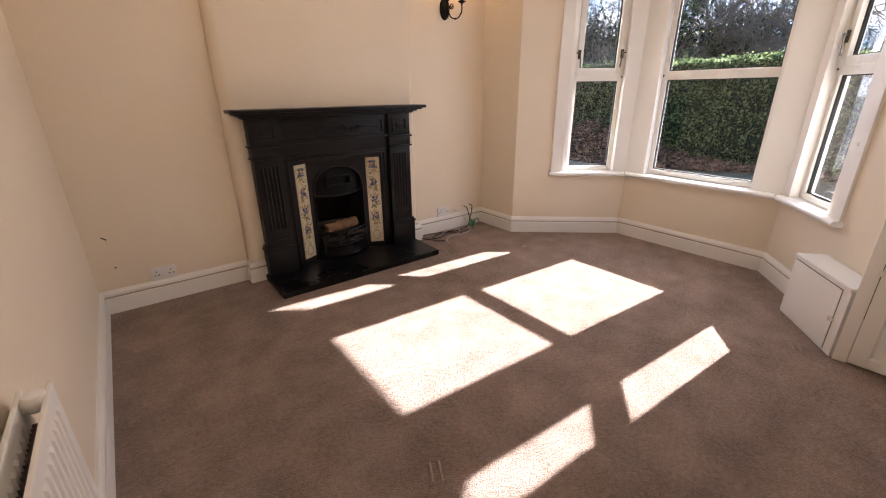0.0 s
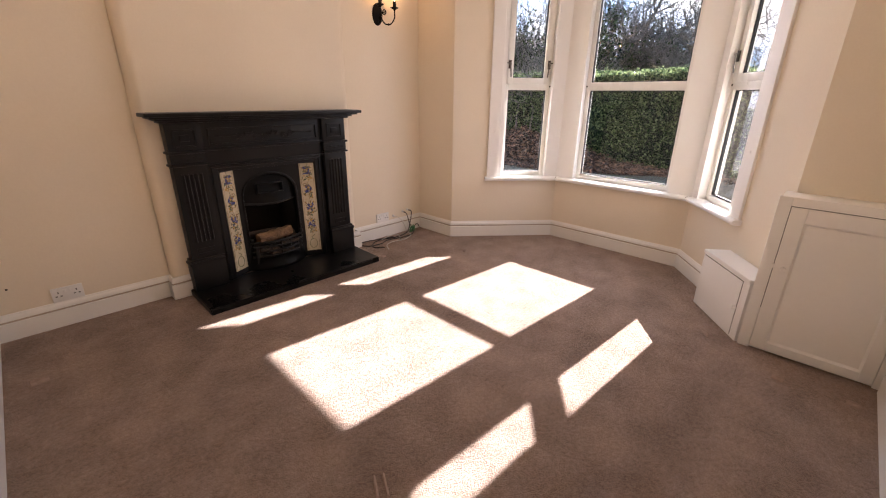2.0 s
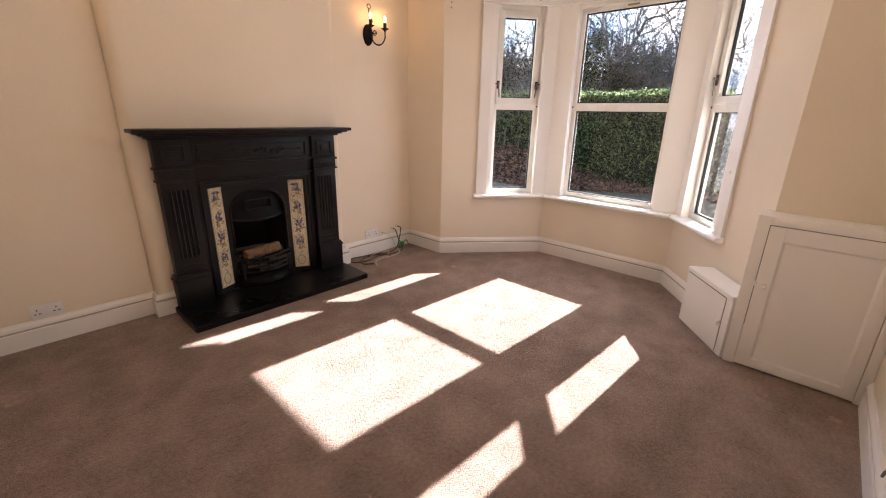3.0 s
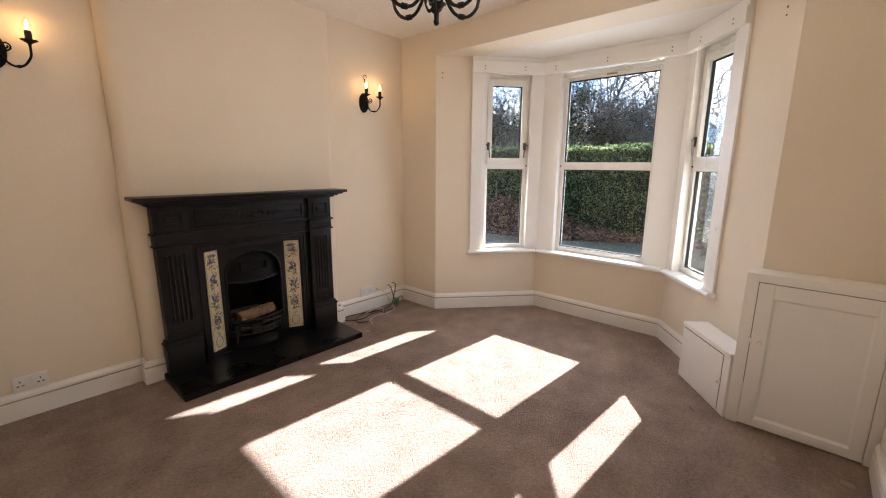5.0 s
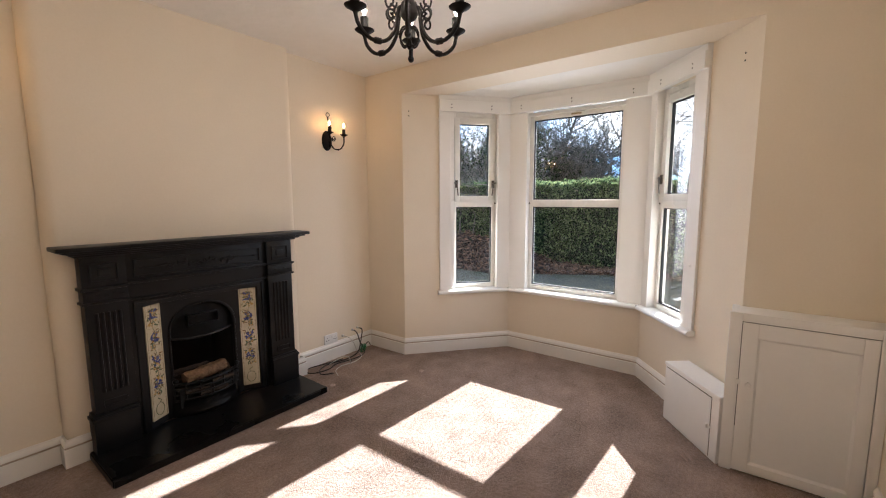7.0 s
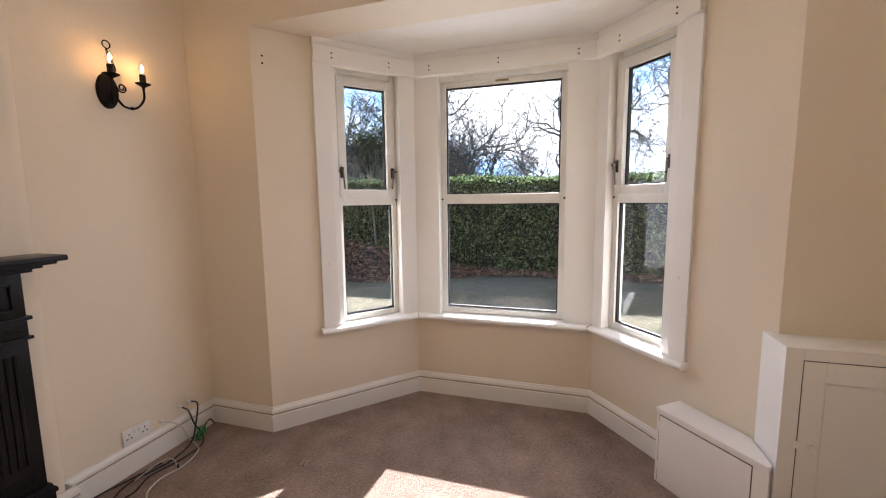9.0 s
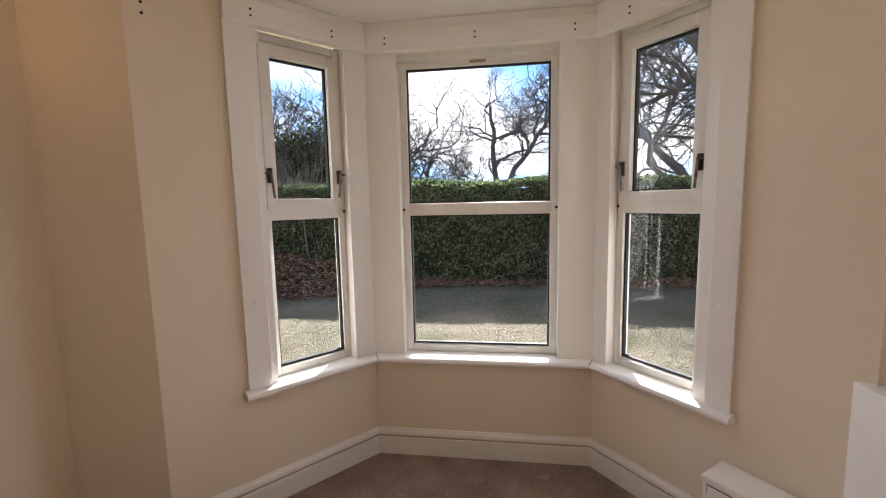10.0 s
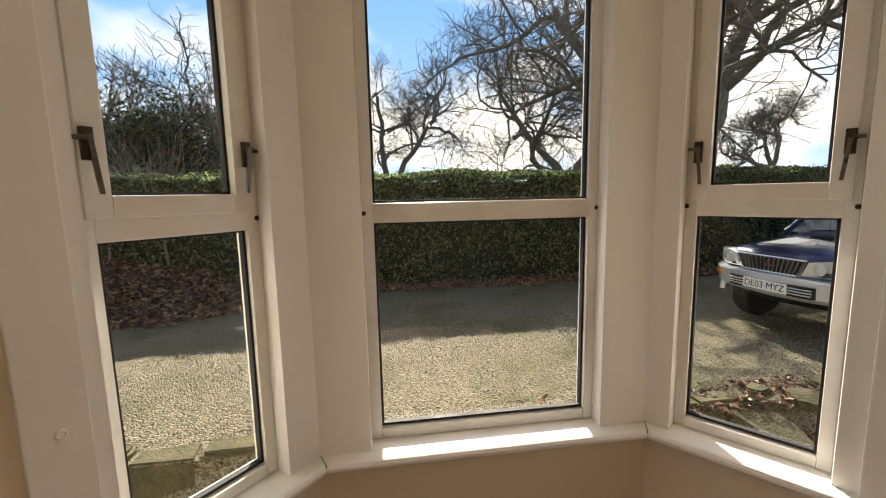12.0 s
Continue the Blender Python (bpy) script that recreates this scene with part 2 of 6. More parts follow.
def chimney_breast():
    x0, x1, y = BREAST
    bm = bmesh.new()
    a, b, top = FIRE_X - 0.405, FIRE_X + 0.405, 0.885
    for u0, u1, z0, z1 in ((x0, a, -0.12, CEILING), (b, x1, -0.12, CEILING), (a, b, top, CEILING)):
        box(bm, u0, u1, y, Y1 + 0.6, z0, z1)
    for u in (x0, x1):
        es = [e for e in bm.edges if all(abs(v.co.x - u) < 1e-4 and abs(v.co.y - y) < 1e-4 for v in e.verts)]
        bmesh.ops.subdivide_edges(bm, edges=es, cuts=14)
        es = [e for e in bm.edges if all(abs(v.co.x - u) < 1e-4 and abs(v.co.y - y) < 1e-4 for v in e.verts)]
        bmesh.ops.bevel(bm, geom=es, offset=0.066, segments=8, affect="EDGES", profile=0.5)
        for v in bm.verts:
            if abs(v.co.x - u) < 0.072 and v.co.y < y + 0.072:
                v.co.x += 0.006 * noise.noise((u * 3, 0, v.co.z * 1.6))
    setting(part("chimney_breast", bm, CREAM, smooth=True), "cream painted plaster chimney breast with soft uneven edges", "wall")


FIRE_X = 1.438
chimney_breast()

# front wall: the returns beside the bay and the beam over it
bm = bmesh.new()
prism(bm, [(X1, Y1), BAY[0], OUT[0], (X1 + WALL, Y1)], -0.3, CEILING)
setting(part("wall_east_return", bm, CREAM), "narrow cream painted wall between the corner and the bay", "wall")
bm = bmesh.new()
prism(bm, [BAY[3], (XR, Y0 - WALL), (XR + WALL, Y0 - WALL), OUT[3]], -0.3, CEILING)
setting(part("wall_east_end", bm, CREAM), "narrow cream painted wall above the cupboard", "wall")
bm = bmesh.new()
prism(bm, [BAY[3], BAY[0], (X1 + 0.3, BAY[0][1] + 0.05), (XR + 0.3, BAY[3][1] - 0.05)], BAY_CEILING, CEILING)
setting(part("bay_beam", bm, CREAM), "cream painted beam across the mouth of the bay", "beam")
setting(part("ceiling", boxed(X0 - 0.1, X1 + 0.35, Y0 - 0.1, Y1 + 0.1, CEILING, CEILING + 0.15), CEIL), "white painted lightly textured plaster ceiling", "ceiling")
bm = bmesh.new()
prism(bm, [(XR + 0.02, 0.36), (X1 + 0.02, 3.0), OUT[1], OUT[2]], BAY_CEILING + 0.002, BAY_CEILING + 0.4)
setting(part("ceiling_bay", bm, CEIL), "white painted lightly textured bay ceiling", "ceiling")
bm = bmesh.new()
# unseen overhang, added and shaped to end the sun patches on the floor
sun_eave = shifted(BAY, -0.46)
# drawn in at this end to lengthen the side window's sun strip
sun_eave[0] = shifted(BAY, -0.20)[0]
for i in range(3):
    prism(bm, [sun_eave[i], sun_eave[i + 1], OUT[i + 1], OUT[i]], 2.385, 2.52)
setting(part("sun_trim_roof", bm, RENDERED), "unseen overhanging bay roof edge, added to trim the sun patches", "roof")
setting(part("roof", boxed(X0 - 0.4, 4.3, Y0 - WALL, Y1 + 0.6, CEILING + 0.42, CEILING + 0.6), RENDERED), "plain storey above the room", "roof")


class Side:
    """One side of the bay: s along its inner face, d outwards from it, z up."""

    def __init__(self, i):
        self.p, self.q = Vector(BAY[i]), Vector(BAY[i + 1])
        self.i, self.length = i, (self.q - self.p).length
        self.way = (self.q - self.p).normalized()
        self.out = Vector((-self.way.y, self.way.x))

    def at(self, s, d, z):
        v = self.p + self.way * s + self.out * d
        return Vector((v.x, v.y, z))

    def box(self, bm, s0, s1, d0, d1, z0, z1, bevel=0.0):
        vs = hull(bm, [self.at(s, d, z0) for s, d in ((s0, d0), (s1, d0), (s1, d1), (s0, d1))],
                  [self.at(s, d, z1) for s, d in ((s0, d0), (s1, d0), (s1, d1), (s0, d1))])
        if bevel:
            bmesh.ops.bevel(bm, geom=list({e for v in vs for e in v.link_edges}), offset=bevel, segments=2, affect="EDGES", profile=0.6)
        return bm

    def slab(self, bm, s0, s1, z0, z1, thick=0.22):
        """A stretch of the wall through its whole thickness, mitred at the bay's corners."""
        outer = shifted(BAY, -thick)
        ring = [self.at(s0, 0, 0).xy, self.at(s1, 0, 0).xy,
                outer[self.i + 1] if s1 >= self.length else self.at(s1, thick, 0).xy, outer[self.i] if s0 <= 0 else self.at(s0, thick, 0).xy]
        prism(bm, ring, z0, z1)


SIDES = [Side(0), Side(1), Side(2)]
# frame from and to along each side, the cream stretch, whether its top light is a sash
LIGHTS = [(0.480, 0.915), (0.175, 1.030), (0.082, 0.526)]
PLASTER = [(0.0, 0.385), None, (0.625, 2.0)]

for side, light, cream in zip(SIDES, LIGHTS, PLASTER):
    L = side.length
    bm = bmesh.new()
    side.slab(bm, 0, L, -0.3, SILL_TOP - 0.03)
    setting(part("wall_bay", bm, CREAM), "cream painted plaster bay wall below a window", "wall")
    bm = bmesh.new()
    side.slab(bm, 0, L, HEAD + 0.02, CEILING)
    setting(part("wall_bay_head", bm, CREAM), "cream painted wall over a bay window", "wall")
    if cream:
        bm = bmesh.new()
        side.slab(bm, cream[0], min(cream[1], L), SILL_TOP - 0.03, HEAD + 0.02)
        setting(part("wall_bay_cheek", bm, CREAM), "cream painted plaster beside a bay window", "wall")
    first = cream[1] if cream and cream[0] == 0 else 0
    last = cream[0] if cream and cream[0] > 0 else L
    for s0, s1 in ((first, light[0]), (light[1], last)):
        bm = bmesh.new()
        side.slab(bm, s0, s1, SILL_TOP - 0.03, HEAD + 0.02, 0.14)
        setting(part("window_post", bm, GLOSS), "white gloss painted timber bay post", "window post")

# architraves at the outer ends of the bay windows
for side, s0, s1 in ((SIDES[0], 0.338, 0.446), (SIDES[2], 0.582, 0.680)):
    bm = bmesh.new()
    side.box(bm, s0, s1, -0.018, 0.0, SILL_TOP, 2.37, 0.003)
    setting(part("architrave", bm, GLOSS), "white gloss painted flat architrave beside the window", "trim")

# the sill board, the batten over the windows and the strip above it
NOSE = [(-0.10, 0.570), (0.046, 0.570), (0.056, 0.574), (0.062, 0.583), (0.062, 0.592), (0.056, 0.601), (0.046, 0.605), (-0.10, 0.605)]
sill_path = [SIDES[0].at(0.318, 0, 0).xy, BAY[1], BAY[2], SIDES[2].at(0.695, 0, 0).xy]
moulding("window_sill", sill_path, NOSE, GLOSS, "white gloss painted window board with a rounded nose", "window sill")
rail_path = [SIDES[0].at(0.338, 0, 0).xy, BAY[1], BAY[2], SIDES[2].at(0.680, 0, 0).xy]
moulding("batten", rail_path, [(0.0, 2.265), (0.044, 2.265), (0.047, 2.268), (0.047, 2.362), (0.044, 2.366), (0.0, 2.366)], GLOSS, "white painted batten with old screw holes", "trim")
moulding("bay_cornice", rail_path, [(0.0, 2.367), (0.030, 2.367), (0.034, 2.372), (0.034, BAY_CEILING + 0.001), (0.0, BAY_CEILING + 0.001)], GLOSS, "white painted strip below the bay ceiling", "trim")

# dark joints where the lengths of window board meet
for corner in (BAY[1], BAY[2]):
    inner = shifted(BAY, 0.060)[BAY.index(corner)]
    way = (inner - Vector(corner)).normalized()
    off = Vector((-way.y, way.x)) * 0.0016
    bm = bmesh.new()
    prism(bm, [Vector(corner) - off, inner - off, inner + off, Vector(corner) + off], 0.575, 0.6056)
    setting(part("sill_joint", bm, DUSTY), "dark open joint in the window board", "trim")

SKIRT = [(0, 0), (0.021, 0), (0.022, 0.102), (0.021, 0.105), (0.002, 0.1055), (0.002, 0.117), (0.018, 0.1175), (0.019, 0.127), (0.016, 0.138), (0.010, 0.147), (0.008, 0.155), (0, 0.155)]
LABEL = "white gloss painted moulded skirting board"
# brown strip that paints shade, with some dust, into the skirting groove
GROOVE = [(0.0022, 0.1060), (0.0150, 0.1060), (0.0150, 0.1165), (0.0022, 0.1165)]
RUNS = [[(X0, Y0), (X0, Y1), (BREAST[0], Y1), (BREAST[0], BREAST[2]), (0.80, BREAST[2])], [(2.075, BREAST[2]), (BREAST[1], BREAST[2]), (BREAST[1], Y1), (X1, Y1), BAY[0], BAY[1], BAY[2], SIDES[2].at(0.665, 0, 0).xy], [(2.79, Y0), (X0, Y0)]]
for run in RUNS:
    moulding("baseboard_groove_shade", run, GROOVE, GROOVE_SHADE, "brown strip for the shade and dust in the skirting groove", "skirting board")
    moulding("baseboard", run, SKIRT, GLOSS, LABEL)


# ---- windows ----
def bars(side, bm, s0, s1, z0, z1, w, d0, d1, bevel=0.004):
    """Four bars of width w round an opening."""
    side.box(bm, s0, s0 + w, d0, d1, z0, z1, bevel)
    side.box(bm, s1 - w, s1, d0, d1, z0, z1, bevel)
    side.box(bm, s0 + w, s1 - w, d0 + 0.001, d1, z0, z0 + w, bevel)
    side.box(bm, s0 + w, s1 - w, d0 + 0.001, d1, z1 - w, z1, bevel)


def handle(side, s, z, mirror, win):
    """A cranked casement handle with its rose, hanging down."""
    k = -1 if mirror else 1
    bm = bmesh.new()
    side.box(bm, s - 0.0125, s + 0.0125, 0.037, 0.0475, z - 0.045, z + 0.026, 0.002)
    h = part("window_handle", bm, BRONZE, win, "dark bronze cranked window handle", True)
    bm = bmesh.new()
    tube(bm, [side.at(s, 0.050, z), side.at(s, 0.024, z)], 0.0075, 8)
    tube(bm, [side.at(s - k * 0.030, 0.034, z + 0.002), side.at(s - k * 0.004, 0.033, z + 0.001)], 0.005, 8, 0.0065)
    lever = [(s - 0.005, 0.027), (s + 0.005, 0.027), (s + 0.005, 0.020), (s - 0.005, 0.020)]
    hull(bm, [side.at(u + k * 0.012, d + 0.004, z - 0.118) for u, d in lever], [side.at(u, d, z + 0.010) for u, d in lever])
    part("lever", bm, PEWTER, h, "worn grey brown lever", True)


def window(n, side, light, sashed, label):
    s0, s1 = light
    z0, z1 = SILL_TOP + 0.002, HEAD - (0.01 if sashed else 0.055)
    mid = side.at((s0 + s1) / 2, 0.09, z0)
    win = tagged(base("window_%d" % n, mid, label, "window"), kind="structure")
    bm = bmesh.new()
    bars(side, bm, s0, s1, z0, z1, 0.038, 0.062, 0.125)
    part("window_frame", bm, UPVC, win, smooth=True)
    bm = bmesh.new()
    side.box(bm, s0 + 0.036, s1 - 0.036, 0.060, 0.122, 1.398, 1.466, 0.004)
    part("transom", bm, UPVC, win, smooth=True)
    if not sashed:
        bm = bmesh.new()
        side.box(bm, s0 - 0.015, s1 + 0.015, 0.02, 0.10, z1 - 0.004, z1 + 0.028, 0.004)
        part("head_strip", bm, UPVC, win, smooth=True)
        bm = bmesh.new()
        side.box(bm, (s0 + s1) / 2 - 0.04, (s0 + s1) / 2 + 0.05, 0.058, 0.0615, z1 - 0.026, z1 - 0.012)
        part("old_label", bm, STONE, win, "faded brown strip stuck on the frame")
    panes = [(s0 + 0.040, s1 - 0.040, z0 + 0.045, 1.398)]
    if sashed:
        bm = bmesh.new()
        bars(side, bm, s0 + 0.020, s1 - 0.020, 1.452, z1 - 0.052, 0.052, 0.048, 0.110)
        bars(side, bm, s0 + 0.030, s1 - 0.030, 1.40, z1 - 0.030, 0.030, 0.070, 0.112)
        sash = part("sash", bm, UPVC, win, smooth=True)
        panes.append((s0 + 0.074, s1 - 0.074, 1.506, z1 - 0.106))
        handle(side, s0 + 0.036, 1.625, False, sash)
        handle(side, s1 - 0.036, 1.625, True, sash)
    else:
        panes.append((s0 + 0.040, s1 - 0.040, 1.468, z1 - 0.040))
    for a, b, lo, hi in panes:
        bm = bmesh.new()
        bars(side, bm, a - 0.003, b + 0.003, lo - 0.003, hi + 0.003, 0.009, 0.078, 0.100, 0.0)
        part("gasket", bm, RUBBER, win, "black rubber glazing gasket")
        bm = bmesh.new()
        bm.faces.new([bm.verts.new(side.at(u, 0.088, z)) for u, z in ((a, lo), (b, lo), (b, hi), (a, hi))])
        p = part("pane", bm, GLASS, win, "clear slightly dusty glass")
        p.visible_shadow = False
    for s in (s0 + 0.006, s1 - 0.006):
        bm = bmesh.new()
        lathe(bm, [(0.0085, 0), (0.008, 0.003), (0.003, 0.009)], side.at(s, 0.064, 1.432), 8, Vector(side.at(0, -1, 0) - side.at(0, 0, 0)).to_track_quat("Z", "Y").to_matrix())
        part("stay_pin", bm, BRONZE, win, "dark metal pin at the end of the transom")
    return win


window(1, SIDES[0], LIGHTS[0], True, "narrow white bay side window with an opening top sash")
window(2, SIDES[1], LIGHTS[1], False, "wide white bay front window with two fixed panes")
window(3, SIDES[2], LIGHTS[2], True, "narrow white bay side window with an opening top sash beside the cupboards")
# screw holes in the batten and the wall beside the bay
for side, spots in ((SIDES[0], (0.45, 0.83)), (SIDES[1], (0.13, 0.60, 1.09)), (SIDES[2], (0.20, 0.56))):
    for s in spots:
        for z in (2.298, 2.325):
            bm = bmesh.new()
            lathe(bm, [(0.0055, 0), (0.004, 0.002)], side.at(s, -0.0475, z), 8, Vector(side.at(0, -1, 0) - side.at(0, 0, 0)).to_track_quat("Z", "Y").to_matrix())
            tagged(part("screw", bm, DARK), "small dark screw remaining in the batten", "screw", "old curtain rail screws")
for side, s in ((SIDES[0], 0.06), (SIDES[2], 0.95)):
    for z in (2.22, 2.26):
        bm = bmesh.new()
        lathe(bm, [(0.006, 0), (0.004, 0.002)], side.at(s, -0.0005, z), 8, Vector(side.at(0, -1, 0) - side.at(0, 0, 0)).to_track_quat("Z", "Y").to_matrix())
        tagged(part("screw", bm, DARK), "small dark screw remaining in the plaster", "screw", "old curtain rail screws")
for side, s in ((SIDES[0], 0.395), (SIDES[2], 0.622)):
    bm = bmesh.new()
    lathe(bm, [(0.011, 0.0), (0.011, 0.003), (0.008, 0.005), (0.007, 0.003)], side.at(s, -0.018, 1.03), 12, Vector(side.at(0, -1, 0) - side.at(0, 0, 0)).to_track_quat("Z", "Y").to_matrix())
    tagged(part("wall_plug", bm, GLOSS, smooth=True), "painted over round plug in the architrave", "wall plug", "curtain tie plugs")

# ---- cupboards beside the bay ----
def small_cupboard():
    """The low meter box that fills the corner between the bay wall and the tall cupboard."""
    side = SIDES[2]
    s0, s1, d, h = 0.663, 1.172, -0.160, 0.392
    c = base("meter_cupboard", side.at(0.77, -0.1, 0), "low white painted meter cupboard against the bay wall", "cupboard")

    def plan(grow):
        a, b = side.at(s0 - grow, d - grow, 0).xy, side.at(s1, d - grow, 0).xy
        return [a, b, Vector((2.84, 0.4165)), Vector((3.04, 0.4165)), side.at(s0 - grow, -0.001, 0).xy]
    bm = bmesh.new()
    prism(bm, plan(0), 0.002, h - 0.022)
    part("body", bm, GLOSS, c)
    bm = bmesh.new()
    prism(bm, plan(0.006), h - 0.022, h)
    bmesh.ops.bevel(bm, geom=bm.edges[:], offset=0.003, segments=2, affect="EDGES")
    part("top", bm, GLOSS, c, smooth=True)
    bm = bmesh.new()
    side.box(bm, s0 + 0.018, s1 - 0.062, d - 0.004, d + 0.001, 0.012, h - 0.036, 0.0015)
    door = part("door", bm, GLOSS, c)
    for u0, u1, z0, z1 in ((s0 + 0.0145, s0 + 0.018, 0.012, h - 0.036), (s1 - 0.062, s1 - 0.0585, 0.012, h - 0.036), (s0 + 0.0145, s1 - 0.0585, h - 0.036, h - 0.031)):
        bm = bmesh.new()
        side.box(bm, u0, u1, d - 0.0012, d + 0.001, z0, z1)
        part("door_gap", bm, DUSTY, c, "dark gap round the door")
    bm = bmesh.new()
    side.box(bm, s1 - 0.088, s1 - 0.046, d - 0.012, d - 0.003, 0.185, 0.195, 0.002)
    side.box(bm, s1 - 0.076, s1 - 0.066, d - 0.022, d - 0.003, 0.178, 0.202, 0.002)
    part("catch", bm, GLOSS, door, "painted turn catch")
    for z in (0.09, 0.30):
        bm = bmesh.new()
        side.box(bm, s0 + 0.008, s0 + 0.022, d - 0.006, d, z - 0.02, z + 0.02, 0.001)
        part("hinge", bm, GLOSS, door, "painted over butt hinge")


def tall_cupboard():
    x, y0, y1, h = 2.826, Y0 + 0.001, 0.416, 0.874
    c = base("alcove_cupboard", (2.9, 0.1, 0), "white painted alcove cupboard with one panelled door", "cupboard")
    bm = bmesh.new()
    box(bm, x + 0.004, XR + 0.03, y0, y1 - 0.003, 0.001, h, 0.006)
    part("body", bm, GLOSS, c, smooth=True)
    # stiles and rail round the door
    bm = bmesh.new()
    box(bm, x - 0.012, x + 0.006, 0.362, y1 + 0.002, 0.001, h + 0.004, 0.003)
    box(bm, x - 0.012, x + 0.006, y0, -0.148, 0.001, h + 0.004, 0.003)
    box(bm, x - 0.0115, x + 0.006, -0.148, 0.362, 0.832, h + 0.004, 0.003)
    part("face_frame", bm, GLOSS, c, smooth=True)
    bm = bmesh.new()
    a, b, z0, z1, w, wr = -0.145, 0.3595, 0.012, 0.829, 0.068, 0.052
    box(bm, x - 0.012, x + 0.003, b - w, b, z0, z1, 0.0025)
    box(bm, x - 0.012, x + 0.003, a, a + wr, z0, z1, 0.0025)
    box(bm, x - 0.0118, x + 0.003, a + wr, b - w, z0, z0 + 0.05, 0.0025)
    box(bm, x - 0.0118, x + 0.003, a + wr, b - w, z1 - 0.076, z1, 0.0025)
    door = part("door", bm, GLOSS, c, smooth=True)
    bm = bmesh.new()
    box(bm, x + 0.0, x + 0.0035, a + wr, b - w, z0 + 0.05, z1 - 0.076)
    part("door_panel", bm, GLOSS, door)
    bm = bmesh.new()
    p0, p1, q0, q1 = a + wr, b - w, z0 + 0.05, z1 - 0.076
    hull(bm, [(x - 0.010, p1, q0), (x, p1, q0), (x, p1 - 0.010, q0)], [(x - 0.010, p1, q1), (x, p1, q1), (x, p1 - 0.010, q1)])
    hull(bm, [(x - 0.010, p0, q0), (x, p0, q0), (x, p0 + 0.010, q0)], [(x - 0.010, p0, q1), (x, p0, q1), (x, p0 + 0.010, q1)])
    hull(bm, [(x - 0.010, p0, q0), (x, p0, q0), (x, p0, q0 + 0.010)], [(x - 0.010, p1, q0), (x, p1, q0), (x, p1, q0 + 0.010)])
    hull(bm, [(x - 0.010, p0, q1), (x, p0, q1), (x, p0, q1 - 0.010)], [(x - 0.010, p1, q1), (x, p1, q1), (x, p1, q1 - 0.010)])
    part("panel_bead", bm, GLOSS, door)
    bm = bmesh.new()
    side_way = Vector((-1, 0, 0)).to_track_quat("Z", "Y").to_matrix()
    lathe(bm, [(0.008, 0), (0.006, 0.008), (0.007, 0.014), (0.013, 0.020), (0.014, 0.026), (0.009, 0.032), (0.002, 0.033)], (x - 0.012, 0.318, 0.505), 12, side_way)
    part("knob", bm, GLOSS, door, "round painted knob", True)
    for a0, a1, b0, b1 in ((0.3595, 0.3620, 0.26, 0.831), (-0.148, 0.3620, 0.8295, 0.8320)):
        bm = bmesh.new()
        box(bm, x - 0.0105, x - 0.002, a0, a1, b0, b1)
        part("door_gap", bm, DARK, c, "dark gap round the door")
    bm = bmesh.new()
    box(bm, x - 0.022, x - 0.012, 0.352, 0.372, 0.494, 0.522, 0.003)
    part("catch", bm, GLOSS, c, "small painted latch block")


small_cupboard()
tall_cupboard()


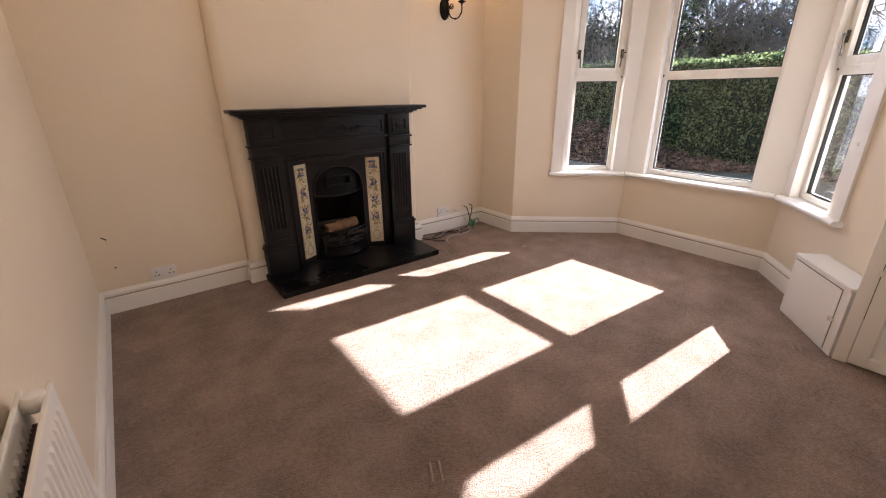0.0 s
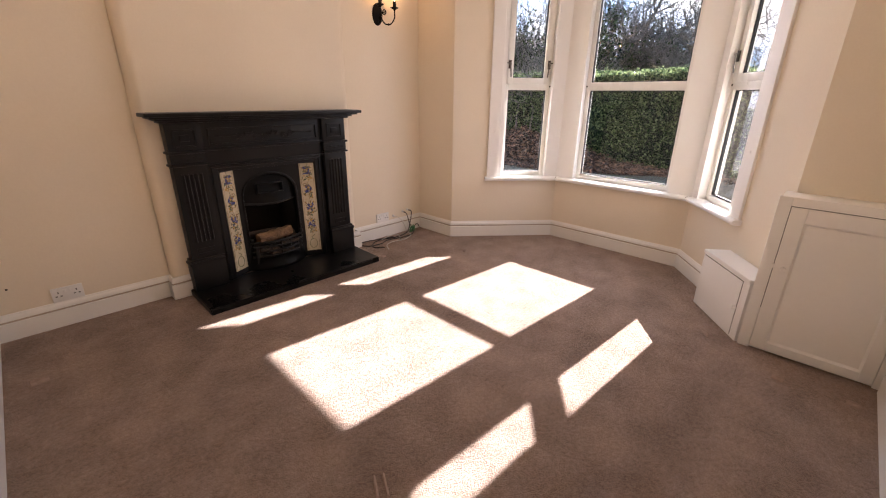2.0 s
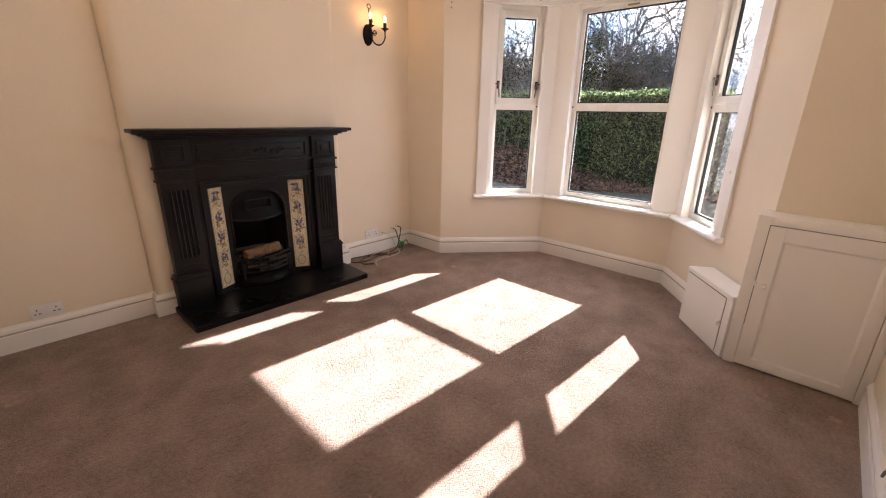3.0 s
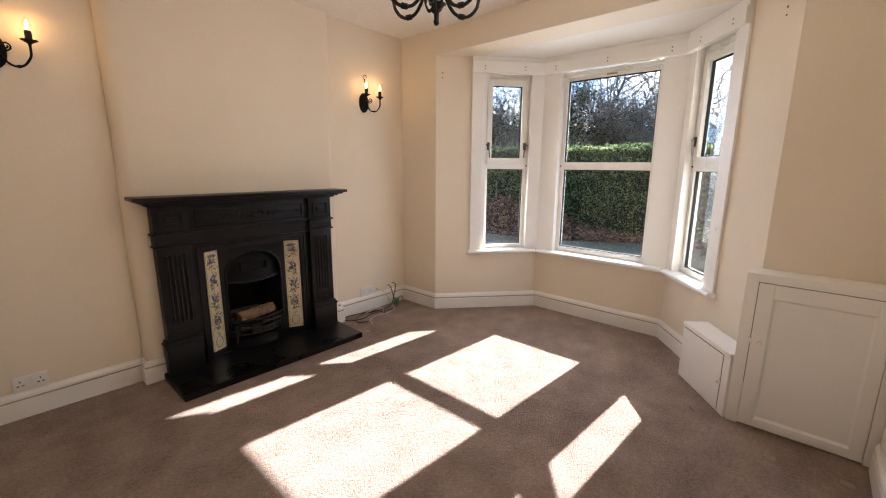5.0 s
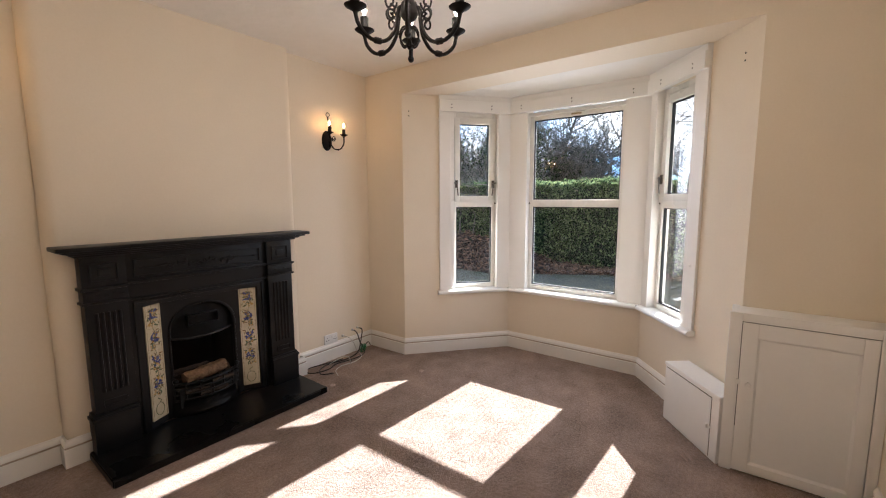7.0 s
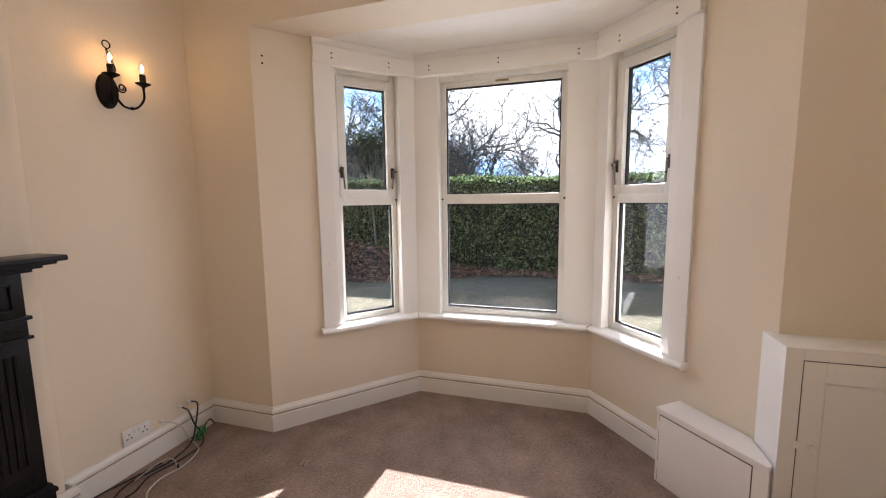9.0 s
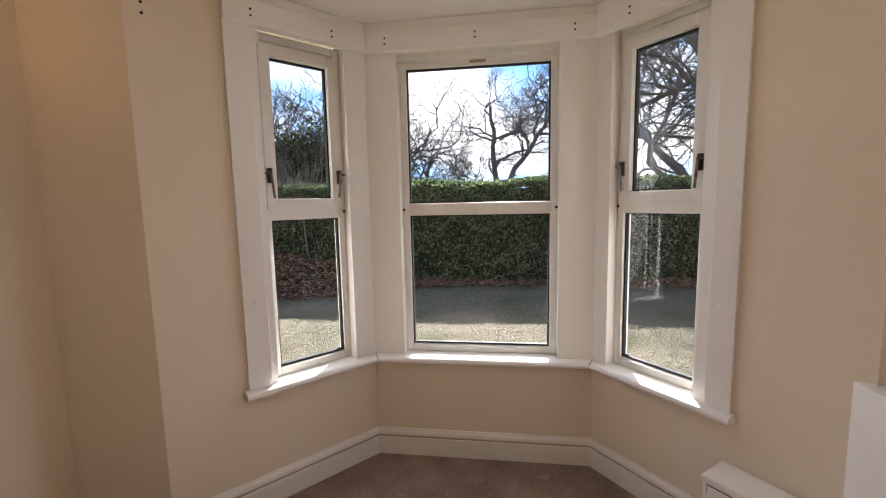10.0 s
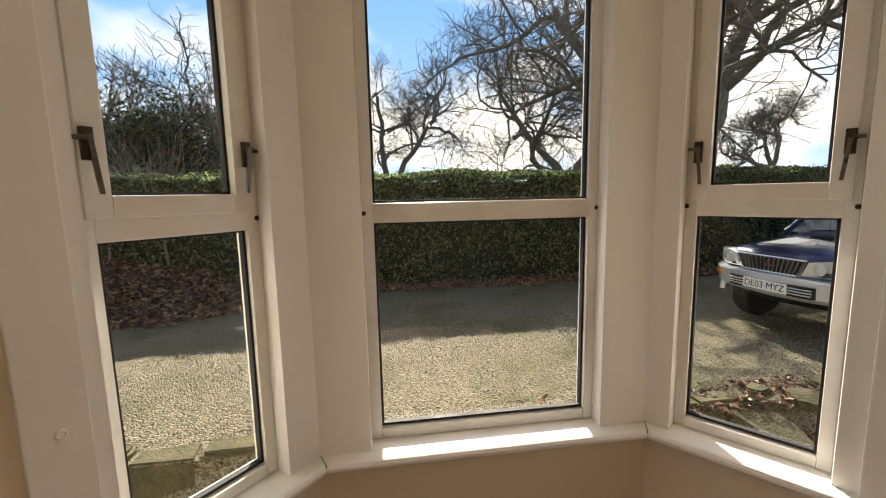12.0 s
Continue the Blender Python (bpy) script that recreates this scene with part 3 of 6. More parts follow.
# ---- fireplace ----
def fireplace():
    F, Y, B = FIRE_X, 3.245, BREAST[2]
    f = base("fireplace", (F, Y, 0.045), "black cast iron fireplace with fluted legs and floral tile cheeks", "fireplace")

    def face_box(bm, u0, u1, z0, z1, y0, y1=B - 0.001, bevel=0.003):
        box(bm, F + u0, F + u1, y0, y1, z0, z1, bevel)

    # shelf with a moulded underside
    bm = bmesh.new()
    face_box(bm, -0.742, 0.742, 1.205, 1.228, 3.13, bevel=0.006)
    part("mantel_shelf", bm, IRON, f, smooth=True)
    bm = bmesh.new()
    for k, (u, y, z0, z1) in enumerate(((0.715, 3.152, 1.193, 1.206), (0.682, 3.180, 1.180, 1.194), (0.660, 3.205, 1.166, 1.181))):
        face_box(bm, -u, u, z0, z1, y, bevel=0.005)
    part("shelf_moulding", bm, IRON, f, smooth=True)
    # frieze with its sunk panel and relief
    bm = bmesh.new()
    face_box(bm, -0.44, 0.44, 0.885, 1.168, Y + 0.012)
    frieze = part("frieze", bm, IRON, f, smooth=True)
    for z0, z1, y0, w in ((0.985, 1.004, Y - 0.006, 0.004), (0.886, 0.898, Y + 0.002, 0.003)):
        bm = bmesh.new()
        face_box(bm, -0.45, 0.45, z0, z1, y0, bevel=w)
        part("moulding", bm, IRON, frieze, smooth=True)
    bm = bmesh.new()
    for u0, u1, z0, z1 in ((-0.39, 0.39, 1.118, 1.127), (-0.39, 0.39, 1.021, 1.030), (-0.39, -0.379, 1.021, 1.127), (0.379, 0.39, 1.021, 1.127)):
        face_box(bm, u0, u1, z0, z1, Y + 0.002, bevel=0.002)
    part("frieze_panel", bm, IRON, frieze, smooth=True)
    bm = bmesh.new()
    rnd = random.Random(4)
    for k in range(54):
        u = rnd.uniform(-0.21, 0.21)
        z = 1.074 + math.sin(u * 34) * 0.012 + rnd.uniform(-0.014, 0.014)
        r = rnd.uniform(0.007, 0.015)
        bmesh.ops.create_icosphere(bm, subdivisions=1, radius=r, matrix=Matrix.Translation((F + u, Y + 0.010, z)) @ Matrix.Rotation(rnd.uniform(0, 3), 4, "Y") @ Matrix.Diagonal((1.5, 0.55, 0.6, 1)))
    for k in (-1, 1):
        tube(bm, [(F + k * (0.2 + 0.024 * i), Y + 0.009, 1.074 + math.sin(i * 1.3) * 0.004) for i in range(7)], 0.006, 6, 0.002)
        bmesh.ops.create_icosphere(bm, subdivisions=1, radius=0.012, matrix=Matrix.Translation((F + k * 0.345, Y + 0.009, 1.074)) @ Matrix.Diagonal((1.6, 0.5, 0.8, 1)))
    part("relief", bm, IRON, frieze, "cast floral garland", True)
    # legs
    for k in (-1, 1):
        def strip(bm, a, b, z0, z1, y0, bevel=0.003):
            face_box(bm, min(k * a, k * b), max(k * a, k * b), z0, z1, y0, bevel=bevel)
        bm = bmesh.new()
        strip(bm, 0.435, 0.632, 0.270, 0.905, Y - 0.010)
        leg = part("leg", bm, IRON, f, smooth=True)
        bm = bmesh.new()
        strip(bm, 0.432, 0.648, 0.0455, 0.262, Y - 0.028, 0.005)
        part("plinth", bm, IRON, leg, smooth=True)
        for a, b, z0, z1, y0, w in ((0.428, 0.656, 0.236, 0.256, Y - 0.034, 0.007), (0.430, 0.645, 0.255, 0.275, Y - 0.022, 0.006), (0.426, 0.646, 0.900, 0.914, Y - 0.026, 0.005), (0.426, 0.648, 0.978, 0.994, Y - 0.028, 0.005)):
            bm = bmesh.new()
            strip(bm, a, b, z0, z1, y0, w)
            part("moulding", bm, IRON, leg, smooth=True)
        bm = bmesh.new()
        strip(bm, 0.432, 0.636, 0.912, 0.980, Y - 0.014)
        part("necking", bm, IRON, leg, smooth=True)
        bm = bmesh.new()
        strip(bm, 0.432, 0.636, 0.990, 1.170, Y - 0.012)
        part("capital", bm, IRON, leg, smooth=True)
        bm = bmesh.new()
        for a, b, z0, z1 in ((0.468, 0.600, 1.118, 1.127), (0.468, 0.600, 1.020, 1.029), (0.468, 0.477, 1.020, 1.127), (0.591, 0.600, 1.020, 1.127)):
            strip(bm, a, b, z0, z1, Y - 0.020, 0.002)
        strip(bm, 0.505, 0.563, 1.052, 1.094, Y - 0.019, 0.006)
        part("capital_panel", bm, IRON, leg, smooth=True)
        for i in range(5):
            bm = bmesh.new()
            u = 0.478 + i * 0.0265
            tube(bm, [(F + k * u, Y - 0.010, z) for z in (0.392, 0.62, 0.848)], 0.0085, 8)
            part("flute", bm, IRON, leg, smooth=True)
        bm = bmesh.new()
        for a, b, z0, z1 in ((0.48, 0.59, 0.338, 0.345), (0.48, 0.59, 0.305, 0.312), (0.48, 0.486, 0.305, 0.345), (0.584, 0.59, 0.305, 0.345)):
            strip(bm, a, b, z0, z1, Y - 0.016, 0.0015)
        for i in range(5):
            u = k * (0.46 + 0.037 * i)
            bmesh.ops.create_icosphere(bm, subdivisions=1, radius=0.011, matrix=Matrix.Translation((F + u, Y - 0.013, 0.946 + (0.006 if i % 2 else -0.004))) @ Matrix.Diagonal((1.4, 0.5, 0.8, 1)))
        tagged(part("leg_relief", bm, IRON, leg, smooth=True), kind="stuff")
    # inner frame of the insert
    bm = bmesh.new()
    for u0, u1, z0, z1 in ((-0.432, -0.362, 0.046, 0.886), (0.362, 0.432, 0.046, 0.886), (-0.362, 0.362, 0.838, 0.886)):
        face_box(bm, u0, u1, z0, z1, Y + 0.024, 3.36, 0.003)
    for u0, u1, z0, z1 in ((-0.405, -0.392, 0.046, 0.872), (0.392, 0.405, 0.046, 0.872), (-0.405, 0.405, 0.862, 0.874)):
        face_box(bm, u0, u1, z0, z1, Y + 0.014, 3.30, 0.004)
    part("insert_frame", bm, IRON, f, smooth=True)
    # arched plate between the cheeks
    A, yb = 0.205, 3.335
    bm = bmesh.new()
    face_box(bm, -0.262, -A, 0.046, 0.845, yb, yb + 0.03, 0)
    face_box(bm, A, 0.262, 0.046, 0.845, yb, yb + 0.03, 0)
    arc = [(A * math.cos(a), 0.600 + 0.180 * math.sin(a) ** 0.8) for a in [math.pi * i / 16 for i in range(17)]]
    for (u0, z0), (u1, z1) in zip(arc, arc[1:]):
        hull(bm, [(F + u0, yb, max(z0, 0.6)), (F + u1, yb, max(z1, 0.6)), (F + u1, yb, 0.845), (F + u0, yb, 0.845)],
             [(F + u0, yb + 0.03, max(z0, 0.6)), (F + u1, yb + 0.03, max(z1, 0.6)), (F + u1, yb + 0.03, 0.845), (F + u0, yb + 0.03, 0.845)])
    plate = part("arch_plate", bm, IRON, f)
    bm = bmesh.new()
    tube(bm, [(F - A - 0.004, yb - 0.003, 0.12)] + [(F + u * 1.02, yb - 0.003, max(z, 0.6) + 0.004) for u, z in arc[::-1]] + [(F + A + 0.004, yb - 0.003, 0.12)], 0.008, 8)
    part("arch_rim", bm, IRON, plate, smooth=True)
    # hood
    bm = bmesh.new()
    rows = []
    for j in range(6):
        t = j / 5
        z = 0.765 - 0.195 * t
        rows.append([bm.verts.new((F + A * 1.02 * (i / 8), yb + 0.03 - 0.045 * t * (1 - (i / 8) ** 2), z - 0.018 * (1 - (i / 8) ** 2) * t)) for i in range(-8, 9)])
    for a, b in zip(rows, rows[1:]):
        for i in range(16):
            bm.faces.new((a[i], a[i + 1], b[i + 1], b[i]))
    bmesh.ops.solidify(bm, geom=bm.faces[:], thickness=0.008)
    tube(bm, [(F + A * (i / 8), yb + 0.03 - 0.047 * (1 - (i / 8) ** 2), 0.568 - 0.018 * (1 - (i / 8) ** 2)) for i in range(-8, 9)], 0.008, 8)
    for u0, u1, z0, z1 in ((-0.10, 0.10, 0.700, 0.706), (-0.10, 0.10, 0.634, 0.640), (-0.10, -0.094, 0.634, 0.706), (0.094, 0.10, 0.634, 0.706)):
        face_box(bm, u0, u1, z0, z1, yb - 0.022, yb + 0.02, 0.001)
    part("hood", bm, IRON, f, smooth=True)
    # firebox
    bm = bmesh.new()
    face_box(bm, -0.40, 0.40, 0.046, 0.88, 3.70, 3.72, 0)
    face_box(bm, -0.26, -0.21, 0.046, 0.86, yb + 0.03, 3.70, 0)
    face_box(bm, 0.21, 0.26, 0.046, 0.86, yb + 0.03, 3.70, 0)
    face_box(bm, -0.26, 0.26, 0.80, 0.86, yb + 0.031, 3.70, 0)
    face_box(bm, -0.26, 0.26, 0.046, 0.060, yb + 0.031, 3.70, 0)
    part("firebox", bm, SOOT, f)
    # tiled cheeks, splayed inwards
    for k in (-1, 1):
        o, i_ = Vector((F + k * 0.358, Y + 0.034)), Vector((F + k * 0.246, yb - 0.002))
        way = (i_ - o).normalized()
        nrm = Vector((-way.y, way.x)) if k > 0 else Vector((way.y, -way.x))
        if nrm.y > 0:
            nrm = -nrm

        def cheek(u, d, z):
            v = o + way * u - nrm * d
            return (v.x, v.y, z)

        def slab(bm, u0, u1, d0, d1, z0, z1):
            ring = ((u0, d0), (u1, d0), (u1, d1), (u0, d1))
            hull(bm, [cheek(u, d, z0) for u, d in ring], [cheek(u, d, z1) for u, d in ring])
        W = (i_ - o).length
        bm = bmesh.new()
        slab(bm, 0, W, 0.004, 0.02, 0.046, 0.845)
        ch = part("tile_cheek", bm, IRON, f)
        for n in range(5):
            z0 = 0.092 + n * 0.1475
            bm = bmesh.new()
            slab(bm, 0.006, W - 0.006, -0.003, 0.006, z0, z0 + 0.1462)
            tile = part("tile", bm, TILE, ch, "cream glazed tile with blue and ochre flowers")
            rnd = random.Random(n * 7 + 3)
            mid = W / 2

            def leaf(bm, u, z, ru, rz, turn, d=-0.0036):
                ring = []
                for q in range(7):
                    a = math.tau * q / 7
                    x, y = ru * math.cos(a), rz * math.sin(a)
                    ring.append((u + x * math.cos(turn) - y * math.sin(turn), z + x * math.sin(turn) + y * math.cos(turn)))
                hull(bm, [cheek(u_, d, z_) for u_, z_ in ring], [cheek(u_, -0.002, z_) for u_, z_ in ring])
            if n:
                for mat, count, ru, rz, spread in ((TILE_BLUE, 14, 0.006, 0.011, 0.024), (TILE_OCHRE, 14, 0.005, 0.009, 0.036), (TILE_GREEN, 16, 0.0035, 0.012, 0.036), (TILE_BROWN, 22, 0.0025, 0.011, 0.034)):
                    bm = bmesh.new()
                    for c in range(count):
                        leaf(bm, mid + rnd.uniform(-spread, spread), z0 + (0.085 if mat is TILE_BLUE else 0.073) + rnd.uniform(-0.028, 0.028) * (1 if mat is TILE_BLUE else 2.2), ru * rnd.uniform(0.7, 1.3), rz * rnd.uniform(0.7, 1.2), rnd.uniform(0, 3.1), -0.0036 - 0.0003 * (c % 4))
                    tagged(part("tile_flower", bm, mat, tile), kind="stuff")
                bm = bmesh.new()
                tube(bm, [cheek(mid + math.sin(i * 1.2 + n) * 0.008, -0.003, z0 + 0.0245 * i) for i in range(7)], 0.0013, 5)
                part("tile_stem", bm, TILE_GREEN, tile)
            else:
                bm = bmesh.new()
                tube(bm, [cheek(mid + 0.030 * math.cos(a), -0.003, z0 + 0.062 + 0.040 * math.sin(a)) for a in [math.tau * i / 20 for i in range(21)]], 0.0022, 5)
                tube(bm, [cheek(mid + 0.012 * math.sin(i), -0.003, z0 + 0.105 + 0.007 * i) for i in range(6)], 0.002, 5)
                part("tile_wreath", bm, TILE_GREEN, tile)
            bm = bmesh.new()
            for u in (0.014, W - 0.0155):
                slab(bm, u, u + 0.0015, -0.0036, -0.002, z0 + 0.001, z0 + 0.145)
            tagged(part("tile_line", bm, TILE_BROWN, tile), kind="stuff")
    # bowed grate with its fire bed
    gr = []
    bm = bmesh.new()
    for n, z in enumerate((0.155, 0.192, 0.229, 0.266)):
        tube(bm, [(F + 0.205 * i / 8, yb - 0.012 - 0.075 * (1 - (i / 8) ** 2), z) for i in range(-8, 9)], 0.0075 if n < 3 else 0.010, 8)
    for i in (-6, -3, 0, 3, 6):
        y = yb - 0.012 - 0.075 * (1 - (i / 8) ** 2)
        tube(bm, [(F + 0.205 * i / 8, y, 0.150), (F + 0.205 * i / 8, y, 0.272)], 0.006, 6)
    for u in (-0.205, 0.205):
        bmesh.ops.create_uvsphere(bm, u_segments=10, v_segments=8, radius=0.018, matrix=Matrix.Translation((F + u * 0.98, yb - 0.018, 0.288)))
    grate = part("grate", bm, IRON, f, smooth=True)
    bm = bmesh.new()
    rows = []
    for z, dep in ((0.047, 0.100), (0.070, 0.108), (0.095, 0.090), (0.140, 0.085), (0.150, 0.092)):
        rows.append([bm.verts.new((F + 0.225 * i / 8, yb - 0.010 - dep * (1 - (i / 8) ** 2), z)) for i in range(-8, 9)])
    for a, b in zip(rows, rows[1:]):
        for i in range(16):
            bm.faces.new((a[i], a[i + 1], b[i + 1], b[i]))
    bmesh.ops.solidify(bm, geom=bm.faces[:], thickness=0.008)
    part("ash_cover", bm, IRON, f, smooth=True)
    bm = bmesh.new()
    face_box(bm, -0.19, 0.19, 0.10, 0.24, yb - 0.045, 3.62, 0.01)
    part("fire_bed", bm, SOOT, f)
    rnd = random.Random(11)
    logs = ((-0.15, 0.12, 3.310, 3.318, 0.292, 0.312, 0.041), (-0.13, 0.16, 3.40, 3.37, 0.262, 0.270, 0.032), (-0.17, 0.05, 3.45, 3.42, 0.300, 0.305, 0.022), (-0.16, -0.02, 3.275, 3.262, 0.212, 0.205, 0.014), (0.00, 0.15, 3.262, 3.275, 0.240, 0.232, 0.014), (-0.08, 0.10, 3.262, 3.258, 0.172, 0.176, 0.013))
    for u0, u1, y0, y1, z0, z1, r in logs:
        bm = bmesh.new()
        n = 9
        tube(bm, [(F + u0 + (u1 - u0) * i / n, y0 + (y1 - y0) * i / n + rnd.uniform(-0.003, 0.003), z0 + (z1 - z0) * i / n + rnd.uniform(-0.003, 0.003)) for i in range(n + 1)], r, 9)
        for v in bm.verts:
            v.co += Vector((rnd.uniform(-1, 1), rnd.uniform(-1, 1), rnd.uniform(-1, 1))) * r * 0.10
        part("fire_log", bm, LOG if r > 0.04 else CHAR, f, "charred imitation log", True)
    bm = bmesh.new()
    for n in range(26):
        bmesh.ops.create_icosphere(bm, subdivisions=1, radius=rnd.uniform(0.014, 0.026), matrix=Matrix.Translation((F + rnd.uniform(-0.17, 0.17), rnd.uniform(3.31, 3.50), rnd.uniform(0.24, 0.27))) @ Matrix.Rotation(rnd.uniform(0, 3), 4, (1, 1, 0.3)))
    tagged(part("fire_coal", bm, COAL, f, "grey and brown imitation coals"), kind="stuff")


TILE = paint("cream_glazed_tile", (0.52, 0.45, 0.30), (0.62, 0.55, 0.40), 30, 120, 0.22, 0.05, 0.001, coat=0.4)
TILE_BLUE = paint("blue_glaze", (0.030, 0.045, 0.16), (0.10, 0.12, 0.30), 60, 200, 0.25, 0.0)
TILE_OCHRE = paint("ochre_glaze", (0.40, 0.24, 0.07), (0.52, 0.36, 0.14), 60, 200, 0.25, 0.0)
TILE_GREEN = paint("green_glaze", (0.06, 0.09, 0.05), (0.15, 0.18, 0.10), 60, 200, 0.25, 0.0)
TILE_BROWN = paint("brown_glaze", (0.10, 0.06, 0.03), (0.22, 0.14, 0.07), 60, 200, 0.25, 0.0)
LOG = paint("charred_log", (0.05, 0.028, 0.016), (0.30, 0.18, 0.095), 22, 70, 0.85, 0.8, 0.004)
CHAR = paint("burnt_log", (0.012, 0.008, 0.006), (0.05, 0.030, 0.018), 22, 70, 0.85, 0.8, 0.004)
COAL = paint("ash_coal", (0.012, 0.009, 0.008), (0.07, 0.045, 0.03), 25, 90, 0.9, 0.6, 0.003)
fireplace()
bm = bmesh.new()
prism(bm, [(FIRE_X - 0.668, 2.885), (FIRE_X + 0.668, 2.885), (FIRE_X + 0.680, 3.319), (FIRE_X - 0.665, 3.319)], 0.001, 0.045)
bmesh.ops.bevel(bm, geom=bm.edges[:], offset=0.005, segments=2, affect="EDGES")
tagged(part("hearth", bm, SLATE, smooth=True), "polished black slate hearth slab under the fireplace", "hearth")


# ---- sockets ----
def socket(x, z):
    s = base("double_socket", (x, Y1, z), "white plastic double wall socket above the skirting", "socket", "wall sockets")
    bm = bmesh.new()
    box(bm, x - 0.073, x + 0.073, Y1 - 0.013, Y1 - 0.0005, z - 0.043, z + 0.043, 0.003)
    part("plate", bm, PLASTIC, s, smooth=True)
    for k in (-1, 1):
        bm = bmesh.new()
        box(bm, x + k * 0.012 - 0.006, x + k * 0.012 + 0.006, Y1 - 0.017, Y1 - 0.012, z + 0.010, z + 0.030, 0.0015)
        part("switch", bm, PLASTIC, s)
        for u, v, a, b in ((0.0, 0.015, 0.0025, 0.005), (-0.011, -0.008, 0.005, 0.003), (0.011, -0.008, 0.005, 0.003)):
            bm = bmesh.new()
            box(bm, x + k * 0.042 + u - a, x + k * 0.042 + u + a, Y1 - 0.0136, Y1 - 0.012, z + v - b, z + v + b)
            part("pin_hole", bm, DARK, s)


socket(0.158, 0.199)
socket(2.55, 0.199)


# ---- radiator ----
def radiator():
    y0, y1, z0, z1 = 0.42, 1.325, 0.15, 0.745
    r = base("radiator", (-0.15, 0.9, z0), "white double panel radiator fixed to the wall", "radiator")
    for name, x, face in (("back_panel", -0.176, 1), ("front_panel", -0.128, 1)):
        bm = bmesh.new()
        box(bm, x - 0.006, x + 0.004, y0, y1, z0, z1, 0.003)
        n = int((y1 - y0) / 0.034)
        for i in range(n):
            y = y0 + 0.035 + i * 0.034
            if y > y1 - 0.03:
                break
            hull(bm, [(x + 0.003, y - 0.010, z0 + 0.035), (x + 0.0085, y - 0.006, z0 + 0.045), (x + 0.0085, y + 0.006, z0 + 0.045), (x + 0.003, y + 0.010, z0 + 0.035)],
                 [(x + 0.003, y - 0.010, z1 - 0.035), (x + 0.0085, y - 0.006, z1 - 0.045), (x + 0.0085, y + 0.006, z1 - 0.045), (x + 0.003, y + 0.010, z1 - 0.035)])
        part(name, bm, GLOSS, r)
    bm = bmesh.new()
    y = y0 + 0.03
    while y < y1 - 0.05:
        box(bm, -0.166, -0.136, y, y + 0.0012, z0 + 0.04, z1 - 0.055)
        box(bm, -0.152, -0.1508, y, y + 0.016, z0 + 0.04, z1 - 0.055)
        y += 0.016
    part("convector_fins", bm, DUSTY, r, "dusty grey convector fins")
    bm = bmesh.new()
    tube(bm, [(-0.176, y1 - 0.045, z1 - 0.018), (-0.128, y1 - 0.045, z1 - 0.018)], 0.016, 12)
    lathe(bm, [(0.004, -0.022), (0.018, -0.018), (0.0235, -0.006), (0.0235, 0.006), (0.018, 0.018), (0.006, 0.022)], (-0.150, y1 - 0.045, z1 - 0.012), 16)
    part("bleed_boss", bm, GLOSS, r, "rounded cream bleed boss", True)
    for y in (y0 + 0.1, y1 - 0.15):
        bm = bmesh.new()
        box(bm, X0 + 0.001, -0.182, y, y + 0.03, z0 + 0.1, z1 - 0.1)
        part("bracket", bm, GLOSS, r)


radiator()


# ---- lamps ----
def bulb(at, parent, flame, r=0.018):
    x, y, z = at
    bm = bmesh.new()
    lathe(bm, [(r * 0.45, 0), (r * 0.8, r * 0.6), (r, r * 1.5), (r * 0.85, r * 2.4), (r * 0.4, r * 3.4), (r * 0.08, r * 4.0)], at, 12)
    g = part("bulb", bm, BULB_GLASS, parent, "clear candle bulb, lit", True)
    g.visible_shadow = False
    bm = bmesh.new()
    lathe(bm, [(0.002, 0), (0.0055, 0.007), (0.006, 0.020), (0.003, 0.032), (0.001, 0.036)], (x, y, z + r * 0.7), 8)
    part("filament", bm, flame, parent, "glowing warm filament")


def cup_and_candle(at, parent, flame):
    x, y, z = at
    bm = bmesh.new()
    lathe(bm, [(0.006, -0.022), (0.008, -0.012), (0.016, -0.006), (0.033, 0.004), (0.036, 0.007), (0.031, 0.008), (0.012, 0.004), (0.010, 0.008)], at, 18)
    part("drip_pan", bm, WROUGHT, parent, smooth=True)
    bm = bmesh.new()
    lathe(bm, [(0.0145, 0.006), (0.0145, 0.050), (0.012, 0.052)], at, 14)
    part("candle_sleeve", bm, DARK, parent, smooth=True)
    bulb((x, y, z + 0.052), parent, flame)


def scroll(cx, cz, r0, turns, start, k=1):
    out = []
    for i in range(int(26 * turns) + 1):
        a = start + k * math.tau * i / 26
        r = r0 * (1 - 0.72 * i / (26 * turns))
        out.append((cx + r * math.cos(a), cz + r * math.sin(a)))
    return out


